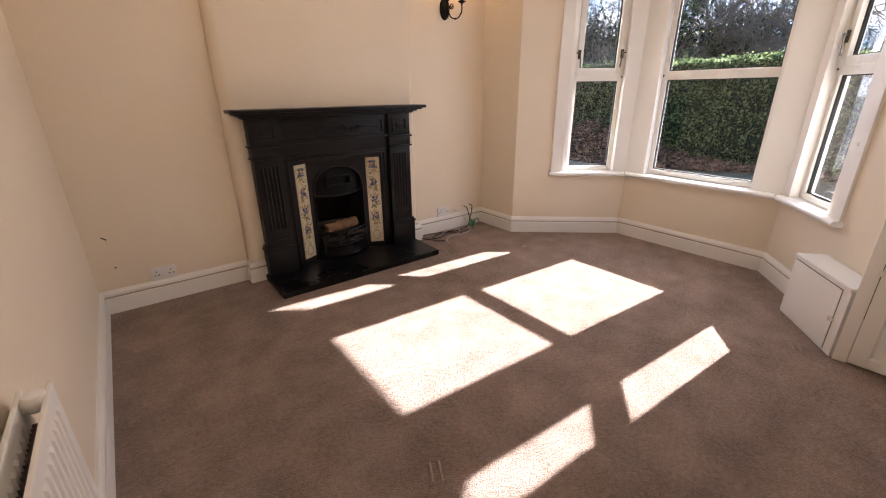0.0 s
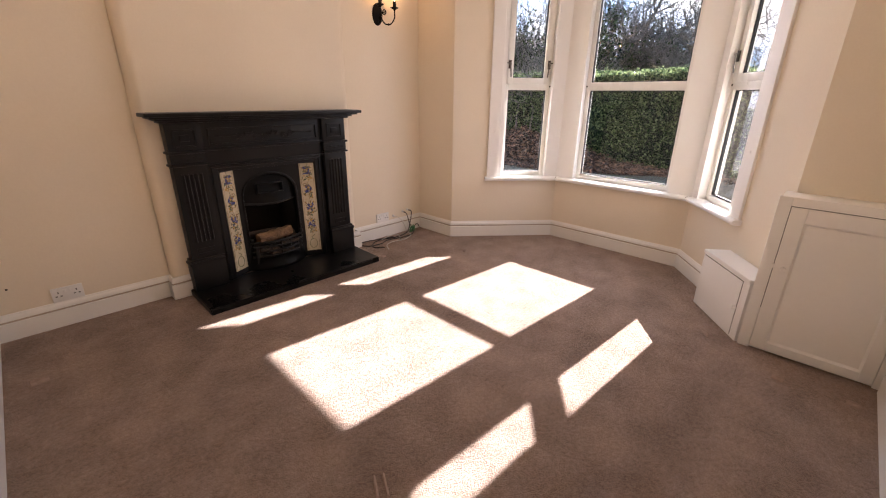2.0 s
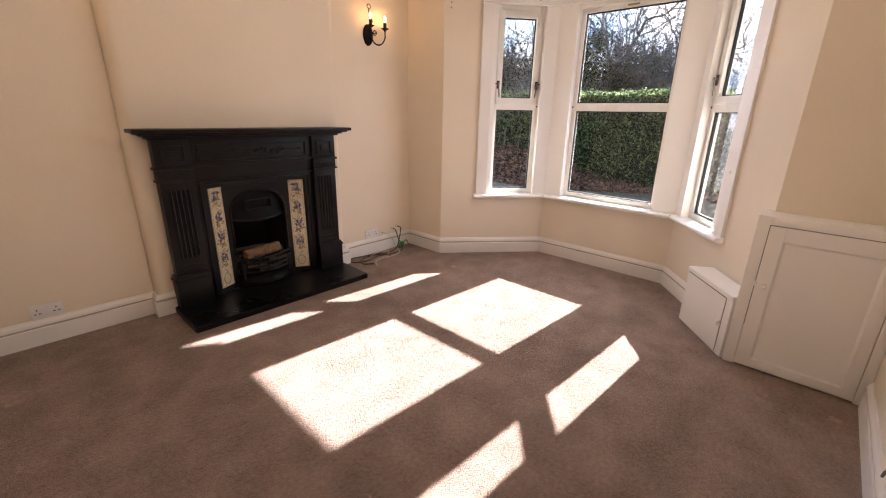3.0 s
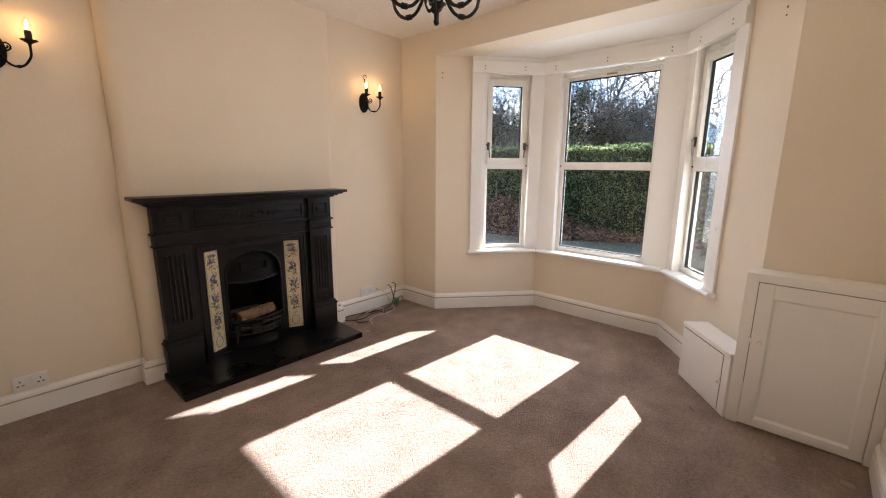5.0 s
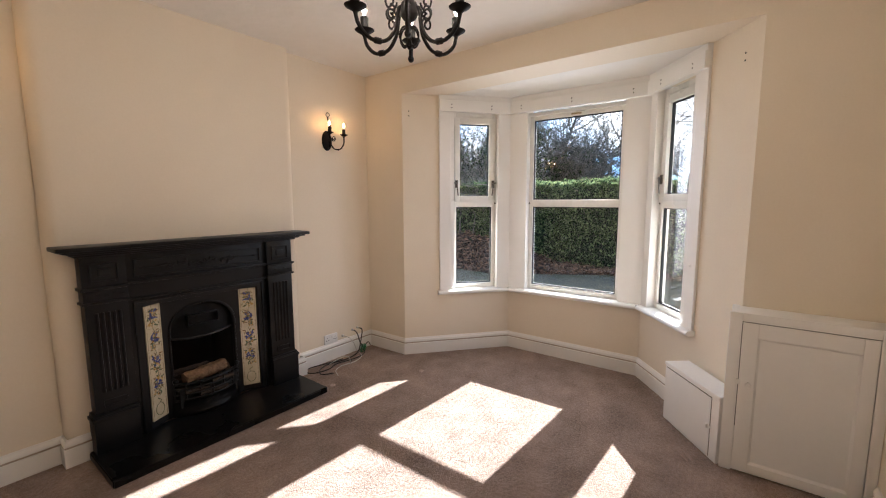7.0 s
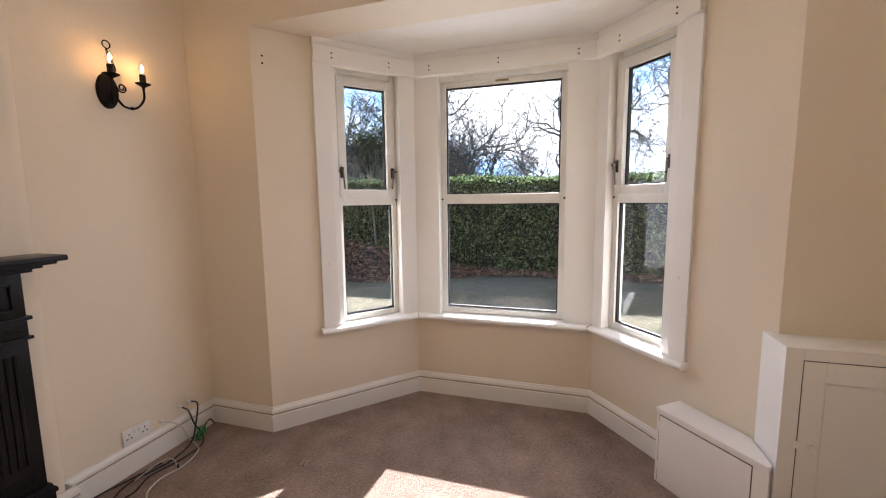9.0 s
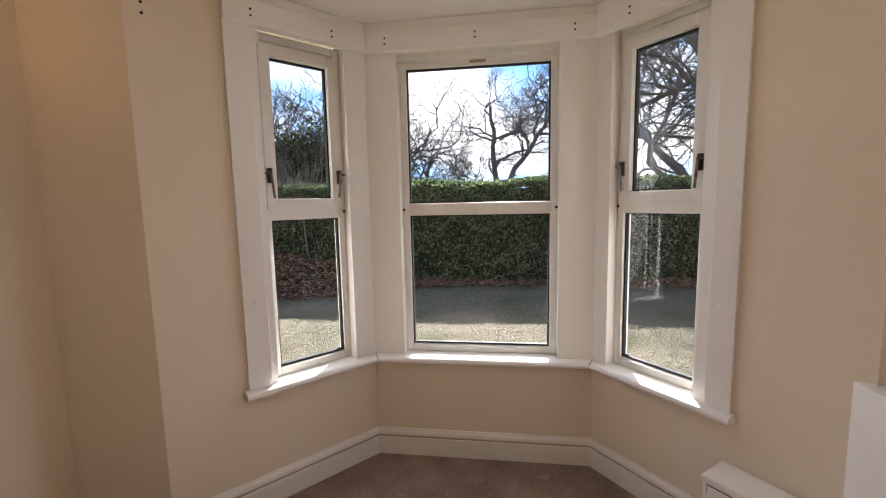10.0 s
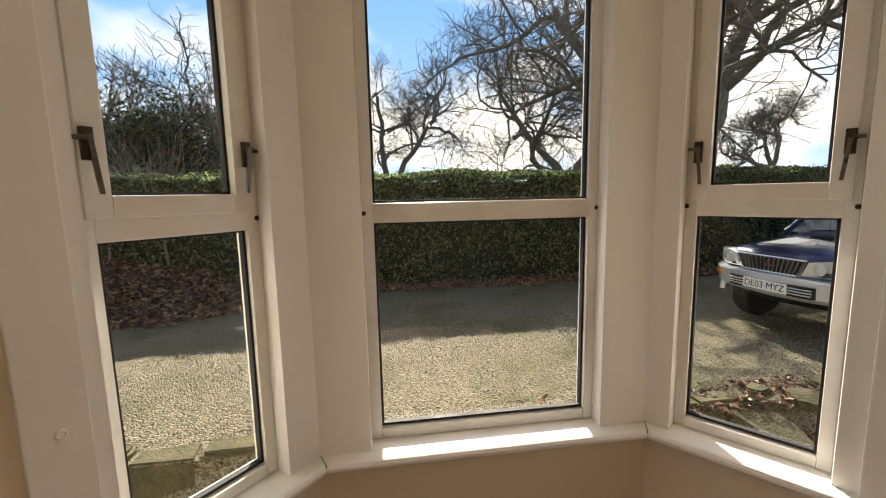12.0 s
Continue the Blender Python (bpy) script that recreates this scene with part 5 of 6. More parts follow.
def oak(x, y, height, seed, label, limbs, thick, levels=5, fine=0.010, fork=0.16):
    """A bare winter oak: a short trunk that forks into the limbs given, with crooked branches and fine twigs."""
    rnd = random.Random(seed)
    tree = base("tree", (x, y, GROUND), label, "tree", "bare oaks beyond the hedge")
    trunk_bm, crown_bm = bmesh.new(), bmesh.new()

    def grow(p, d, length, r, level):
        steps = 7 if level < 3 else 4
        pts, q, way = [p.copy()], p.copy(), d.copy()
        for i in range(steps):
            bend = 0.24 if level < 2 else 0.34
            way = (way + Vector((rnd.gauss(0, 1), rnd.gauss(0, 1), rnd.gauss(0, 0.8))) * bend + Vector((0, 0, 0.05))).normalized()
            q = q + way * (length / steps)
            pts.append(q.copy())
        tube(trunk_bm if level < 2 else crown_bm, pts, r, 9 if level < 2 else (5 if level < 4 else 3), max(r * 0.5, fine * 0.8))
        if level >= levels:
            return
        for i in range((0, 7, 6, 6, 5, 4)[level]):
            k = rnd.uniform(0.25, 1.0)
            j = min(int(k * steps), steps - 1)
            s = pts[j].lerp(pts[j + 1], k * steps - j)
            w = (pts[j + 1] - pts[j]).normalized()
            o = Matrix.Rotation(rnd.uniform(0, math.tau), 3, w) @ w.orthogonal().normalized()
            t = rnd.uniform(0.55, 1.2)
            nd = (w * math.cos(t) + o * math.sin(t) + Vector((0, 0, 0.10))).normalized()
            grow(s, nd, length * rnd.uniform(0.42, 0.70), max(r * rnd.uniform(0.34, 0.52), fine), level + 1)

    foot = Vector((x, y, GROUND - 0.1))
    top = foot + Vector((rnd.uniform(-0.1, 0.1), rnd.uniform(-0.1, 0.1), height * fork))
    tube(trunk_bm, [foot, foot.lerp(top, 0.3), foot.lerp(top, 0.7), top], thick * 1.25, 12, thick)
    for d, size, r in limbs:
        grow(top - Vector((0, 0, thick * 0.4)), Vector(d).normalized(), height * size, thick * r, 1)
    part("trunk", trunk_bm, BARK, tree, smooth=True)
    part("crown", crown_bm, BARK, tree)


def evergreen(x, y, height, width, seed, count, label="dense dark ivy clad tree beyond the hedge", kind="tree"):
    """An ivy-clad tree: stems with clumps of dark leaves and open gaps."""
    rnd, rng = random.Random(seed), np.random.default_rng(seed)
    t = base(kind, (x, y, GROUND), label, kind)
    bm = bmesh.new()
    centres = []
    for i in range(16):
        a = rnd.uniform(0, math.tau)
        r = width * rnd.uniform(0.15, 0.55)
        top = Vector((x + r * math.cos(a), y + r * math.sin(a), GROUND + height * rnd.uniform(0.45, 1.0)))
        foot = Vector((x + rnd.uniform(-0.3, 0.3), y + rnd.uniform(-0.3, 0.3), GROUND))
        mid = foot.lerp(top, 0.5) + Vector((rnd.uniform(-0.4, 0.4), rnd.uniform(-0.4, 0.4), 0.3))
        tube(bm, curve_pts([foot, mid, top], 5), 0.12, 6, 0.02)
        for k in range(6):
            centres.append(foot.lerp(top, rnd.uniform(0.25, 0.95)) + Vector((rnd.gauss(0, 0.4), rnd.gauss(0, 0.4), rnd.gauss(0, 0.3))))
        for k in range(26):
            s = mid.lerp(top, rnd.random())
            d = Vector((rnd.gauss(0, 1), rnd.gauss(0, 1), abs(rnd.gauss(0.8, 0.8)))).normalized()
            tube(bm, [s, s + d * 0.6 + Vector((rnd.gauss(0, 0.1), 0, 0)), s + d * rnd.uniform(1.0, 2.0) + Vector((0, rnd.gauss(0, 0.2), 0.1))], 0.02, 3, 0.005)
    part("trunk", bm, BARK, t)
    c = np.array([tuple(v) for v in centres])
    pick = rng.integers(0, len(c), count)
    rad = rng.uniform(0.25, 0.75, len(c))[pick]
    pts = c[pick] + rng.normal(0, 1, (count, 3)) * rad[:, None] * np.array([1, 1, 0.8]) * 0.75
    crown = scatter_mesh("crown", pts, rng.normal(0, 1, (count, 3)) + [-0.4, 0, 0.5], rng.uniform(0.035, 0.085, count), IVY_LEAF, seed)
    crown.parent, crown.matrix_parent_inverse = t, Matrix.Translation(t.location).inverted()


oak(30.0, 1.6, 11.0, 21, "bare crooked oak standing beyond the hedge", [((0, 0.25, 1), 0.62, 0.7), ((0, -0.9, 0.8), 0.55, 0.75), ((0.2, 0.8, 0.5), 0.42, 0.45)], 0.30, 5, 0.010)
oak(26.0, -8.9, 15.5, 8, "broad bare oak with dense twigs", [((0, 0.55, 1), 0.58, 0.6), ((0, -0.4, 1), 0.6, 0.65), ((0, 1.0, 0.55), 0.52, 0.5), ((0.3, 0.1, 1), 0.6, 0.6)], 0.34, 5, 0.010)
oak(15.0, -7.6, 14.3, 14, "large bare oak with a thick forked trunk", [((0.1, 0.5, 1), 0.62, 0.75), ((0.1, -0.85, 1), 0.72, 0.8), ((0.3, 0.1, 1), 0.6, 0.6), ((0.15, 1.0, 0.75), 0.56, 0.45)], 0.55, 5, 0.009, 0.165)
oak(30.0, -26.7, 7.4, 41, "small spreading oak far along the field edge", [((0, 0.9, 0.45), 0.55, 0.6), ((0, -0.9, 0.5), 0.55, 0.6), ((0.2, 0.1, 1), 0.42, 0.6)], 0.30, 5, 0.013, 0.46)
oak(21.0, 9.6, 8.4, 52, "slim bare tree among the evergreens", [((0, 0.3, 1), 0.6, 0.7), ((0, -0.4, 1), 0.6, 0.7), ((0.2, 0.0, 1), 0.55, 0.6)], 0.15, 4, 0.011)
oak(25.0, 15.0, 9.4, 61, "slender bare tree behind the evergreens", [((0, 0.25, 1), 0.6, 0.7), ((0, -0.3, 1), 0.62, 0.7), ((0.2, 0.5, 1), 0.5, 0.6)], 0.17, 4, 0.012)
oak(22.0, 6.6, 7.0, 33, "low bare tree among the evergreens", [((0, 0.2, 1), 0.62, 0.7), ((0, -0.35, 1), 0.6, 0.7), ((0.2, 0.6, 1), 0.5, 0.5)], 0.14, 4, 0.011)
evergreen(12.0, 6.7, 1.5, 1.3, 31, 6000, "low dark evergreen shrub behind the leafy bank", "shrub")
evergreen(12.1, 8.6, 1.6, 1.5, 32, 6000, "low dark evergreen shrub behind the leafy bank", "shrub")
evergreen(15.0, 8.1, 4.6, 1.8, 9, 34000)
evergreen(15.0, 10.9, 4.4, 2.4, 10, 24000)
evergreen(14.0, 13.4, 4.7, 2.8, 5, 22000)
evergreen(20.0, 6.5, 4.6, 2.0, 6, 12000)
oak(17.0, 6.5, 5.4, 72, "dense bare thicket tree behind the hedge", [((0, 0.45, 1), 0.62, 0.7), ((0, -0.5, 1), 0.6, 0.7), ((0.2, 0.1, 1), 0.6, 0.6), ((-0.2, 0.0, 1), 0.55, 0.5)], 0.13, 4, 0.010)
evergreen(17.5, 6.7, 3.6, 1.5, 12, 9000)


def sky_backdrop():
    m = bpy.data.materials.new("far_sky")
    m.use_nodes = True
    nt = m.node_tree
    nt.nodes.remove(nt.nodes["Principled BSDF"])
    em = nt.nodes.new("ShaderNodeEmission")
    clouds = ramp(nt, speckle(nt, 0.021, 9.0, (1, 1, 1.6)), 0.435, 0.565)
    height = nt.nodes.new("ShaderNodeSeparateXYZ")
    nt.links.new(nt.nodes.new("ShaderNodeTexCoord").outputs["Object"], height.inputs[0])
    up = ramp(nt, height.outputs[2], 0.0, 75.0)
    blue = blend_rgb(nt, up, (0.38, 0.63, 0.95), (0.09, 0.33, 0.82))
    nt.links.new(blend_rgb(nt, clouds, blue, (1.0, 0.99, 0.97)), em.inputs[0])
    em.inputs[1].default_value = SKY_GLOW
    nt.links.new(em.outputs[0], nt.nodes["Material Output"].inputs[0])
    bm = bmesh.new()
    n = 24
    lo, hi = [], []
    for i in range(n + 1):
        a = radians(-78 + 156 * i / n)
        lo.append(bm.verts.new((3 + 110 * math.cos(a), 110 * math.sin(a), -3)))
        hi.append(bm.verts.new((3 + 110 * math.cos(a), 110 * math.sin(a), 72)))
    for i in range(n):
        bm.faces.new((lo[i], lo[i + 1], hi[i + 1], hi[i]))
    setting(part("backdrop", bm, m), "blue spring sky with bright white clouds", "sky")


SKY_GLOW = 0.40
sky_backdrop()



# ---- parked pickup ----
def pickup(cx, front):
    """A parked pickup that faces +y; front is the y of its grille."""
    c = base("pickup_truck", (cx, front - 2.4, GROUND), "dark blue and silver pickup truck parked on the gravel", "car")
    c.rotation_euler.z = radians(5.9)
    c.scale.x = 0.94
    G = GROUND

    def loft(bm, sections):
        """Rings of the same count joined from section to section."""
        rows = [[bm.verts.new((cx + x, front + y, G + z)) for x, y, z in s] for s in sections]
        n = len(rows[0])
        for a, b in zip(rows, rows[1:]):
            for i in range(n):
                bm.faces.new((a[i], a[(i + 1) % n], b[(i + 1) % n], b[i]))
        bm.faces.new(rows[0][::-1])
        bm.faces.new(rows[-1])

    def ring(y, w, top, low, crown=0.05):
        return [(-w, y, low), (w, y, low), (w, y, top - 0.16), (w * 0.97, y, top - 0.06), (w * 0.80, y, top), (w * 0.4, y, top + crown), (0, y, top + crown * 1.2), (-w * 0.4, y, top + crown), (-w * 0.80, y, top), (-w * 0.97, y, top - 0.06), (-w, y, top - 0.16)]

    bm = bmesh.new()
    loft(bm, [ring(-0.03, 0.52, 0.92, 0.62, 0.02), ring(-0.12, 0.70, 0.965, 0.55, 0.03), ring(-0.38, 0.81, 1.00, 0.55, 0.045), ring(-0.8, 0.85, 1.05, 0.55, 0.05), ring(-1.25, 0.85, 1.10, 0.50, 0.04)])
    part("bonnet", bm, BLUE, c, "dark blue metallic bonnet", True)
    bm = bmesh.new()
    loft(bm, [[(x, y, z) for x, z in ((-0.17, 1.06), (0.17, 1.06), (0.14, h), (-0.14, h))] for y, h in ((-0.72, 1.100), (-0.77, 1.135), (-1.15, 1.150))])
    part("bonnet_scoop", bm, BLUE, c, smooth=False)
    bm = bmesh.new()
    box(bm, cx - 0.12, cx + 0.12, front - 0.745, front - 0.715, G + 1.098, G + 1.118)
    part("scoop_mouth", bm, DARK, c)
    bm = bmesh.new()
    loft(bm, [ring(-1.24, 0.85, 1.10, 0.42), ring(-2.9, 0.85, 1.08, 0.42), ring(-4.85, 0.83, 1.06, 0.45, 0.0)])
    part("body", bm, BLUE, c, smooth=True)
    bm = bmesh.new()
    loft(bm, [[(-0.80, y0, 1.10), (0.80, y0, 1.10), (0.62, y1, 1.66), (-0.62, y1, 1.66)] for y0, y1 in ((-1.22, -1.85), (-3.05, -2.85))])
    part("windows", bm, CAR_GLASS, c, "dark tinted cab glass")
    bm = bmesh.new()
    box(bm, cx - 0.64, cx + 0.64, front - 2.92, front - 1.80, G + 1.65, G + 1.72, 0.03)
    for k in (-1, 1):
        tube(bm, [(cx + k * 0.80, front - 1.20, G + 1.10), (cx + k * 0.63, front - 1.83, G + 1.67)], 0.03, 6)
    part("cab_roof", bm, BLUE, c, smooth=True)
    # bumper and silver lower front
    bm = bmesh.new()

    def front_ring(z, y, w, r):
        r = r * 0.68
        pts = [(-w, y - 0.70), (-w, y - r * 1.7), (-w + 0.05, y - r * 1.1), (-w + 0.20, y - r * 0.50), (-w * 0.5, y - 0.035), (0, y + 0.02), (w * 0.5, y - 0.035), (w - 0.20, y - r * 0.50), (w - 0.05, y - r * 1.1), (w, y - r * 1.7), (w, y - 0.70)]
        return [(a, b, z) for a, b in pts]
    loft(bm, [front_ring(0.47, -0.05, 0.85, 0.30), front_ring(0.49, 0.0, 0.87, 0.28), front_ring(0.53, 0.04, 0.88, 0.26), front_ring(0.66, 0.05, 0.885, 0.26), front_ring(0.70, 0.06, 0.89, 0.25), front_ring(0.73, 0.05, 0.885, 0.26), front_ring(0.75, -0.03, 0.84, 0.30)])
    bumper = part("bumper", bm, SILVER, c, "silver painted front bumper", True)
    bm = bmesh.new()
    loft(bm, [front_ring(0.40, -0.12, 0.60, 0.20), front_ring(0.47, -0.06, 0.74, 0.24)])
    part("valance", bm, DARK, bumper, "black lower valance")
    bm = bmesh.new()
    prism(bm, [(-0.50, 0), (-0.40, 0), (0.40, 0), (0.50, 0), (0.50, 0.05), (0.40, 0.085), (-0.40, 0.085), (-0.50, 0.05)], 0.535, 0.655)
    bmesh.ops.transform(bm, matrix=Matrix.Translation((cx, front - 0.02, G)), verts=bm.verts)
    part("air_intake", bm, DARK, bumper, "black lower air intake")
    for z in (0.565, 0.595, 0.625):
        bm = bmesh.new()
        tube(bm, [(cx + 0.49 * i / 4, front + (0.068 if abs(i) < 4 else 0.045), G + z) for i in range(-4, 5)], 0.007, 6)
        part("intake_bar", bm, SILVER, bumper)
    for k in (-1, 1):
        bm = bmesh.new()
        loft(bm, [[(k * 0.70, a, 0.605), (k * 0.86, b, 0.605), (k * 0.86, b, 0.675), (k * 0.70, a, 0.675)] for a, b in ((-0.12, -0.28), (-0.030, -0.155))])
        part("indicator", bm, AMBER, bumper, "orange indicator lamp")
    # grille
    bm = bmesh.new()
    loft(bm, [[(-0.40, y, 0.92), (-0.33, y, 0.755), (0.33, y, 0.755), (0.40, y, 0.92)] for y in (-0.06, 0.028)])
    grille = part("grille", bm, DARK, c, "black grille with chrome ribs")
    for i in range(15):
        t = -1 + 2 * i / 14
        bm = bmesh.new()
        a, b = 0.385 * t, 0.318 * t
        box(bm, -0.009, 0.009, -0.008, 0.008, 0, 0.155, 0.002)
        bmesh.ops.transform(bm, matrix=Matrix.Translation((cx + b, front + 0.032, G + 0.762)) @ Matrix.Rotation(math.atan2(a - b, 0.155), 4, "Y"), verts=bm.verts)
        part("grille_rib", bm, CHROME, grille)
    bm = bmesh.new()
    tube(bm, [(cx + x, front + 0.03, G + z) for x, z in ((-0.33, 0.752), (-0.408, 0.925), (0.408, 0.925), (0.33, 0.752), (-0.33, 0.752))], 0.011, 6)
    part("grille_surround", bm, CHROME, grille)
    for k in range(3):
        bm = bmesh.new()
        a = math.tau * k / 3
        m = Matrix.Translation((cx, front + 0.046, G + 0.845)) @ Matrix.Rotation(a, 4, "Y")
        vs = hull(bm, [(0, 0, 0.004), (-0.018, 0, 0.028), (0, 0, 0.056), (0.018, 0, 0.028)], [(0, 0.008, 0.004), (-0.018, 0.008, 0.028), (0, 0.008, 0.056), (0.018, 0.008, 0.028)])
        bmesh.ops.transform(bm, matrix=m, verts=bm.verts)
        part("badge", bm, BADGE, grille, "red diamond shaped badge piece")
    # headlamps
    for k in (-1, 1):
        bm = bmesh.new()
        loft(bm, [[(k * 0.42, y0, 0.915), (k * 0.35, y0, 0.765), (k * 0.62, y1, 0.765), (k * 0.83, y2, 0.79), (k * 0.82, y2, 0.94), (k * 0.62, y1, 0.95)] for y0, y1, y2 in ((-0.10, -0.16, -0.36), (0.022, -0.03, -0.19))])
        lamp = part("headlamp", bm, LAMP_GLASS, c, "clear headlamp glass")
        bm = bmesh.new()
        lathe(bm, [(0.066, 0), (0.06, 0.012), (0.03, 0.018)], (cx + k * 0.52, front + 0.004, G + 0.852), 16, Vector((0, 1, 0)).to_track_quat("Z", "Y").to_matrix())
        part("reflector", bm, SILVER, lamp, "round reflector", True)
    # number plate
    bm = bmesh.new()
    box(bm, cx - 0.26, cx + 0.26, front + 0.078, front + 0.092, G + 0.545, G + 0.656, 0.003)
    plate = part("number_plate", bm, PLATE, c, "white number plate with black characters")
    txt = bpy.data.curves.new("characters", "FONT")
    txt.body, txt.size, txt.extrude, txt.align_x, txt.align_y = "DE03 MYZ", 0.105, 0.0008, "CENTER", "CENTER"
    ob = bpy.data.objects.new("characters", txt)
    scene.collection.objects.link(ob)
    bpy.context.view_layer.update()
    me = bpy.data.meshes.new_from_object(ob.evaluated_get(bpy.context.evaluated_depsgraph_get()))
    bpy.data.objects.remove(ob)
    wide = max(v.co.x for v in me.vertices) - min(v.co.x for v in me.vertices)
    me.transform(Matrix.Translation((cx, front + 0.0935, G + 0.600)) @ Matrix.Rotation(math.pi, 4, "Z") @ Matrix.Rotation(math.pi / 2, 4, "X") @ Matrix.Diagonal((0.475 / wide, 1.0, 1, 1)))
    me.materials.clear()
    me.materials.append(DARK)
    letters = new("characters", me)
    letters.parent = plate
    # wheels
    for k in (-1, 1):
        for y in (-0.72, -3.65):
            turn = Vector((k, 0, 0)).to_track_quat("Z", "Y").to_matrix()
            bm = bmesh.new()
            lathe(bm, [(0.20, -0.10), (0.33, -0.11), (0.365, -0.07), (0.37, 0.0), (0.365, 0.07), (0.33, 0.11), (0.20, 0.10)], (cx + k * 0.74, front + y, G + 0.368), 26, turn)
            wheel = part("wheel", bm, TYRE, c, "black tyre on a silver rim", True)
            bm = bmesh.new()
            lathe(bm, [(0.205, 0.06), (0.205, 0.095), (0.16, 0.085), (0.06, 0.10), (0.02, 0.105)], (cx + k * 0.74, front + y, G + 0.368), 20, turn)
            part("rim", bm, SILVER, wheel, smooth=True)
            bm = bmesh.new()
            arch = [(front + y + 0.47 * math.cos(a), G + 0.37 + 0.47 * math.sin(a)) for a in [math.pi * i / 12 for i in range(13)]]
            tube(bm, [(cx + k * 0.855, yy, zz) for yy, zz in arch], 0.035, 6)
            part("wheel_arch", bm, SILVER, c, smooth=True)
    bm = bmesh.new()
    box(bm, cx - 0.62, cx + 0.62, front - 4.6, front - 0.35, G + 0.36, G + 0.56)
    part("underbody", bm, DARK, c)


BLUE = paint("dark_blue_car_paint", (0.006, 0.012, 0.055), (0.010, 0.018, 0.075), 3, 200, 0.22, 0.0, coat=1.0, metal=0.3)
SILVER = paint("silver_car_paint", (0.56, 0.56, 0.56), (0.66, 0.66, 0.66), 3, 200, 0.35, 0.0, coat=0.5, metal=0.2)
CHROME = paint("chrome", (0.70, 0.70, 0.70), (0.80, 0.80, 0.80), 3, 80, 0.12, 0.0, metal=1.0)
AMBER = paint("amber_lens", (0.60, 0.16, 0.02), (0.72, 0.24, 0.04), 8, 80, 0.15, 0.0)
BADGE = paint("red_badge", (0.16, 0.03, 0.03), (0.24, 0.05, 0.05), 8, 80, 0.3, 0.0)
LAMP_GLASS = paint("headlamp_glass", (0.55, 0.55, 0.54), (0.70, 0.70, 0.68), 20, 120, 0.10, 0.0, coat=1.0, metal=0.2)
PLATE = paint("plate_white", (0.78, 0.78, 0.76), (0.84, 0.84, 0.82), 8, 80, 0.4, 0.0)
TYRE = paint("tyre_rubber", (0.012, 0.012, 0.012), (0.03, 0.03, 0.03), 6, 90, 0.85, 0.3, 0.002)
CAR_GLASS = paint("car_glass", (0.02, 0.025, 0.03), (0.04, 0.05, 0.055), 3, 80, 0.05, 0.0, coat=1.0)
pickup(6.735, -2.28)


# ---- small things ----
def cable(name, pts, r, material, label):
    return tagged(part(name, tube(bmesh.new(), curve_pts(pts, 7), r, 7), material, smooth=True), label, "cable", "cables in the alcove corner")


BLACK_CABLE = paint("black_cable", (0.010, 0.009, 0.008), (0.025, 0.022, 0.02), 20, 90, 0.45, 0.0)
WHITE_CABLE = paint("white_cable", (0.62, 0.60, 0.55), (0.74, 0.72, 0.68), 20, 90, 0.45, 0.0)
GREEN_WIRE = paint("green_wire", (0.01, 0.16, 0.05), (0.03, 0.28, 0.09), 20, 90, 0.5, 0.0)
WALL_FACE = Y1 - 0.001
for x, z in ((2.877, 0.222), (2.812, 0.215), (2.690, 0.190)):
    bm = bmesh.new()
    lathe(bm, [(0.013, 0.0), (0.013, 0.004), (0.007, 0.010), (0.005, 0.022)], (x, WALL_FACE, z), 12, Vector((0, -1, 0)).to_track_quat("Z", "Y").to_matrix())
    tagged(part("cable_outlet", bm, PLASTIC, smooth=True), "small round cream cable outlet above the skirting", "cable outlet", "cable outlets")
cable("cable", [(2.877, 3.383, 0.222), (2.885, 3.345, 0.205), (2.85, 3.33, 0.10), (2.78, 3.30, 0.02), (2.62, 3.27, 0.012), (2.45, 3.31, 0.010), (2.33, 3.27, 0.012), (2.27, 3.18, 0.010), (2.35, 3.12, 0.008)], 0.0048, BLACK_CABLE, "black coaxial cable trailing over the carpet")
cable("cable", [(2.812, 3.383, 0.215), (2.825, 3.35, 0.19), (2.845, 3.335, 0.10), (2.86, 3.30, 0.035), (2.80, 3.24, 0.010), (2.66, 3.23, 0.009), (2.50, 3.26, 0.009), (2.38, 3.22, 0.009), (2.25, 3.25, 0.009), (2.22, 3.33, 0.012), (2.30, 3.36, 0.014), (2.45, 3.33, 0.012), (2.60, 3.30, 0.012)], 0.0045, BLACK_CABLE, "black cable looped on the carpet")
cable("cable", [(2.86, 3.31, 0.02), (2.93, 3.345, 0.05), (2.97, 3.35, 0.06), (3.00, 3.355, 0.02)], 0.004, BLACK_CABLE, "short black cable running into the corner")
cable("cable", [(2.690, 3.383, 0.190), (2.72, 3.36, 0.175), (2.77, 3.35, 0.12), (2.80, 3.33, 0.03), (2.76, 3.22, 0.008), (2.62, 3.17, 0.008), (2.50, 3.19, 0.008), (2.40, 3.15, 0.008), (2.34, 3.05, 0.008)], 0.0035, WHITE_CABLE, "white cable trailing over the carpet")
cable("cable", [(2.45, 3.30, 0.012), (2.56, 3.26, 0.05), (2.60, 3.22, 0.05), (2.60, 3.19, 0.012)], 0.003, WHITE_CABLE, "short white lead with a metal plug")
bm = bmesh.new()
lathe(bm, [(0.004, 0), (0.005, 0.006), (0.005, 0.018), (0.002, 0.022)], (2.60, 3.185, 0.004), 10)
tagged(part("plug", bm, DARK, smooth=True), "small black plug lying on the carpet", "plug")
bm = bmesh.new()
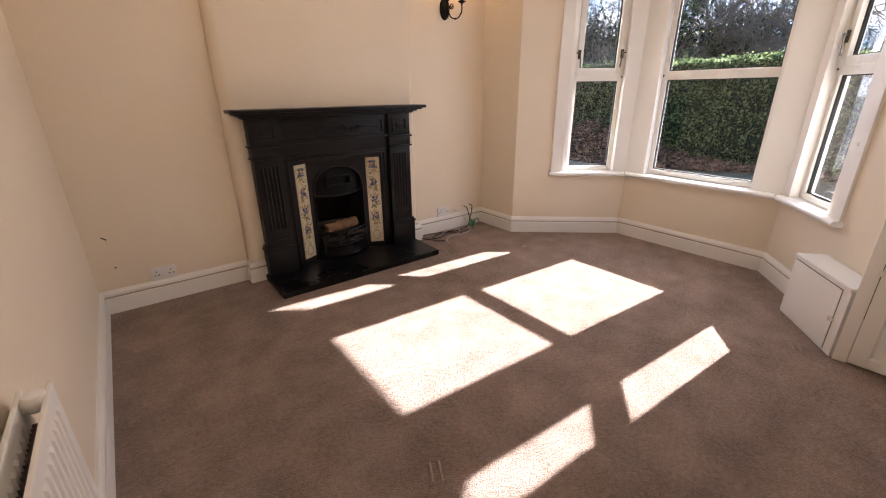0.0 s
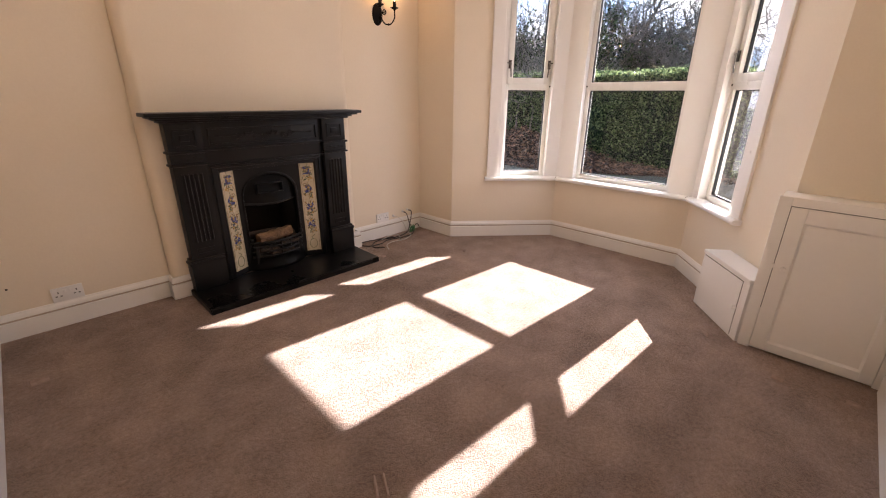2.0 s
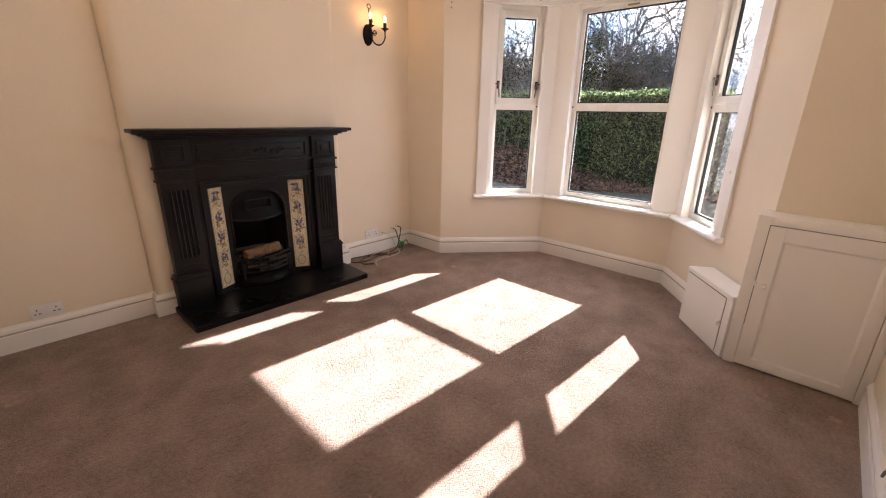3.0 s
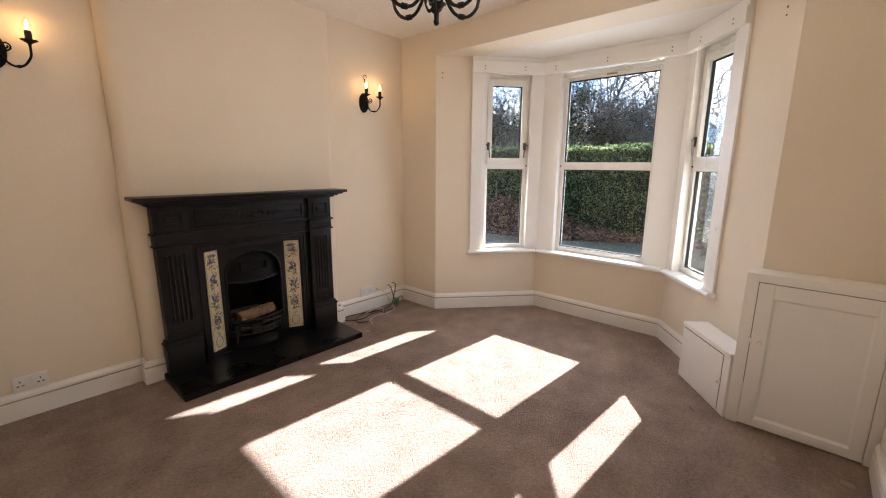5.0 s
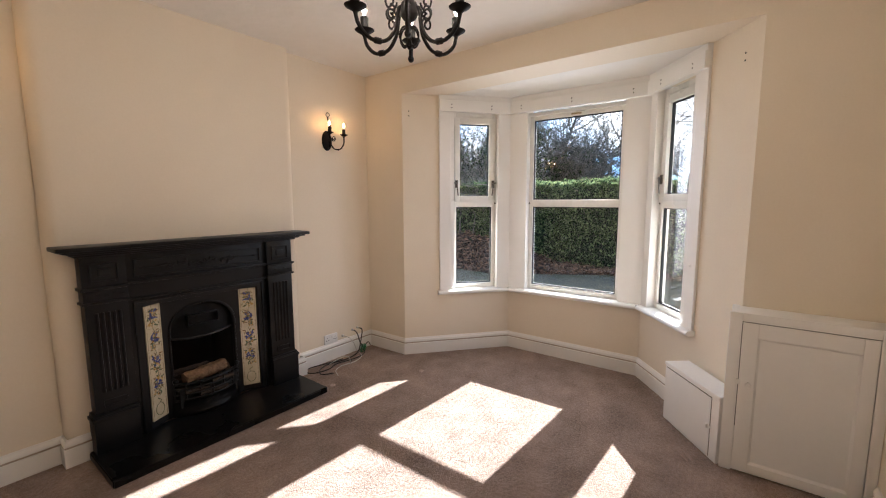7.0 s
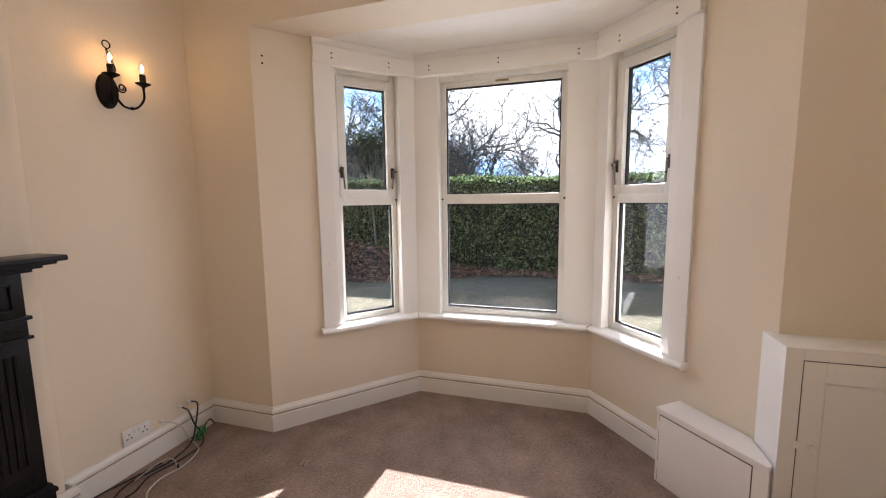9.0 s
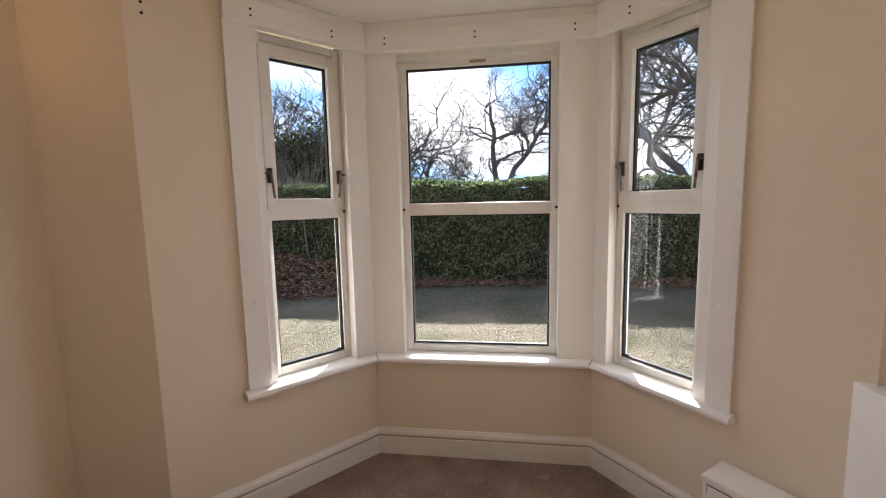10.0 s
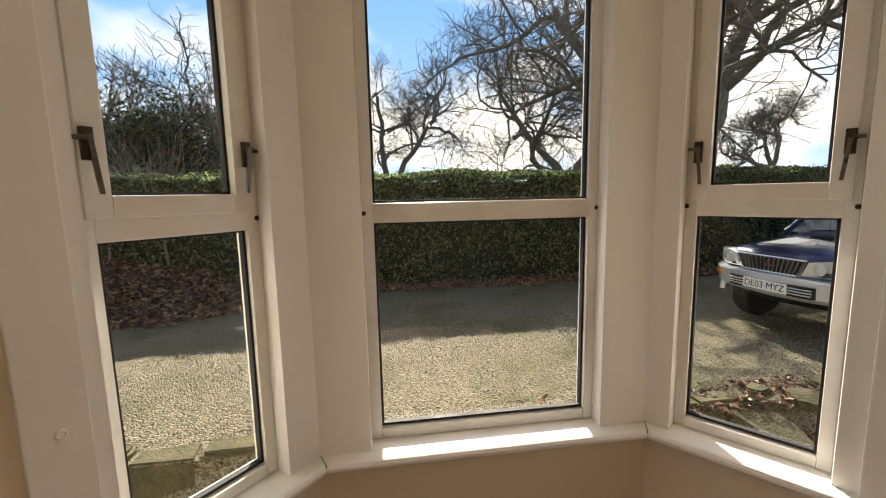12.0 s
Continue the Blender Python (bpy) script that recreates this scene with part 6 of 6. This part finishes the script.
rnd = random.Random(6)
pts = []
for i in range(90):
    a = math.tau * i / 15
    pts.append((2.855 + (0.034 + rnd.uniform(-0.006, 0.006)) * math.cos(a), 3.305 + (0.022 + rnd.uniform(-0.006, 0.006)) * math.sin(a * 1.03), 0.040 + 0.030 * math.sin(a * 1.07 + i * 0.03) + rnd.uniform(-0.004, 0.004)))
tube(bm, pts, 0.0028, 5)
tagged(part("wire_coil", bm, GREEN_WIRE, smooth=True), "tangled coil of thin green wire on the carpet", "wire")

# nail and scuff on the alcove wall
bm = bmesh.new()
tube(bm, [(-0.108, Y1 - 0.003, 0.505), (-0.085, Y1 - 0.004, 0.485)], 0.004, 6)
tagged(part("nail_mark", bm, BRONZE), "dark slanting nail mark in the plaster", "nail")
bm = bmesh.new()
lathe(bm, [(0.006, 0), (0.004, 0.002)], (-0.081, Y1 - 0.0005, 0.298), 8, Vector((0, -1, 0)).to_track_quat("Z", "Y").to_matrix())
tagged(part("nail", bm, BRONZE), "small dark nail head in the plaster", "nail")
bm = bmesh.new()
tube(bm, curve_pts([(1.98, Y0 + 0.004, 0.24), (1.985, Y0 + 0.016, 0.21), (1.995, Y0 + 0.018, 0.18)], 4), 0.005, 6)
tagged(part("cable_stub", bm, DUSTY), "short grey cable end sticking from the wall", "cable")

CRUSHED = paint("crushed_carpet_pile", (0.36, 0.265, 0.218), (0.54, 0.41, 0.345), 40, 220, 0.95, 0.6, 0.003, spec=0.1)
# dents that furniture feet left in the carpet
for x, y, a, w, l in ((-0.05, 2.795, 4, 0.03, 0.07), (0.77, 1.14, 62, 0.035, 0.10), (2.83, 2.555, 8, 0.022, 0.05), (2.80, 0.565, 40, 0.03, 0.06), (2.20, 2.95, 10, 0.02, 0.04), (2.575, 0.195, 80, 0.025, 0.05), (2.587, -0.088, 84, 0.02, 0.05), (3.70, 1.31, 85, 0.025, 0.05)):
    bm = bmesh.new()
    ca, sa = math.cos(radians(a)), math.sin(radians(a))
    for k in (-1, 1):
        ring = [(x + u * ca - v * sa, y + u * sa + v * ca) for u, v in ((-l / 2, k * w / 2 - 0.007), (l / 2, k * w / 2 - 0.007), (l / 2 + 0.004, k * w / 2 + 0.007), (-l / 2 - 0.004, k * w / 2 + 0.007))]
        top = [(x + (u * ca - v * sa), y + (u * sa + v * ca)) for u, v in ((-l / 2.2, k * w / 2 - 0.002), (l / 2.2, k * w / 2 - 0.002), (l / 2.2, k * w / 2 + 0.002), (-l / 2.2, k * w / 2 + 0.002))]
        hull(bm, [(p, q, -0.004) for p, q in ring], [(p, q, 0.011) for p, q in top])
    setting(part("carpet_dent", bm, CRUSHED), "raised pile round a dent made by a furniture foot", "carpet")
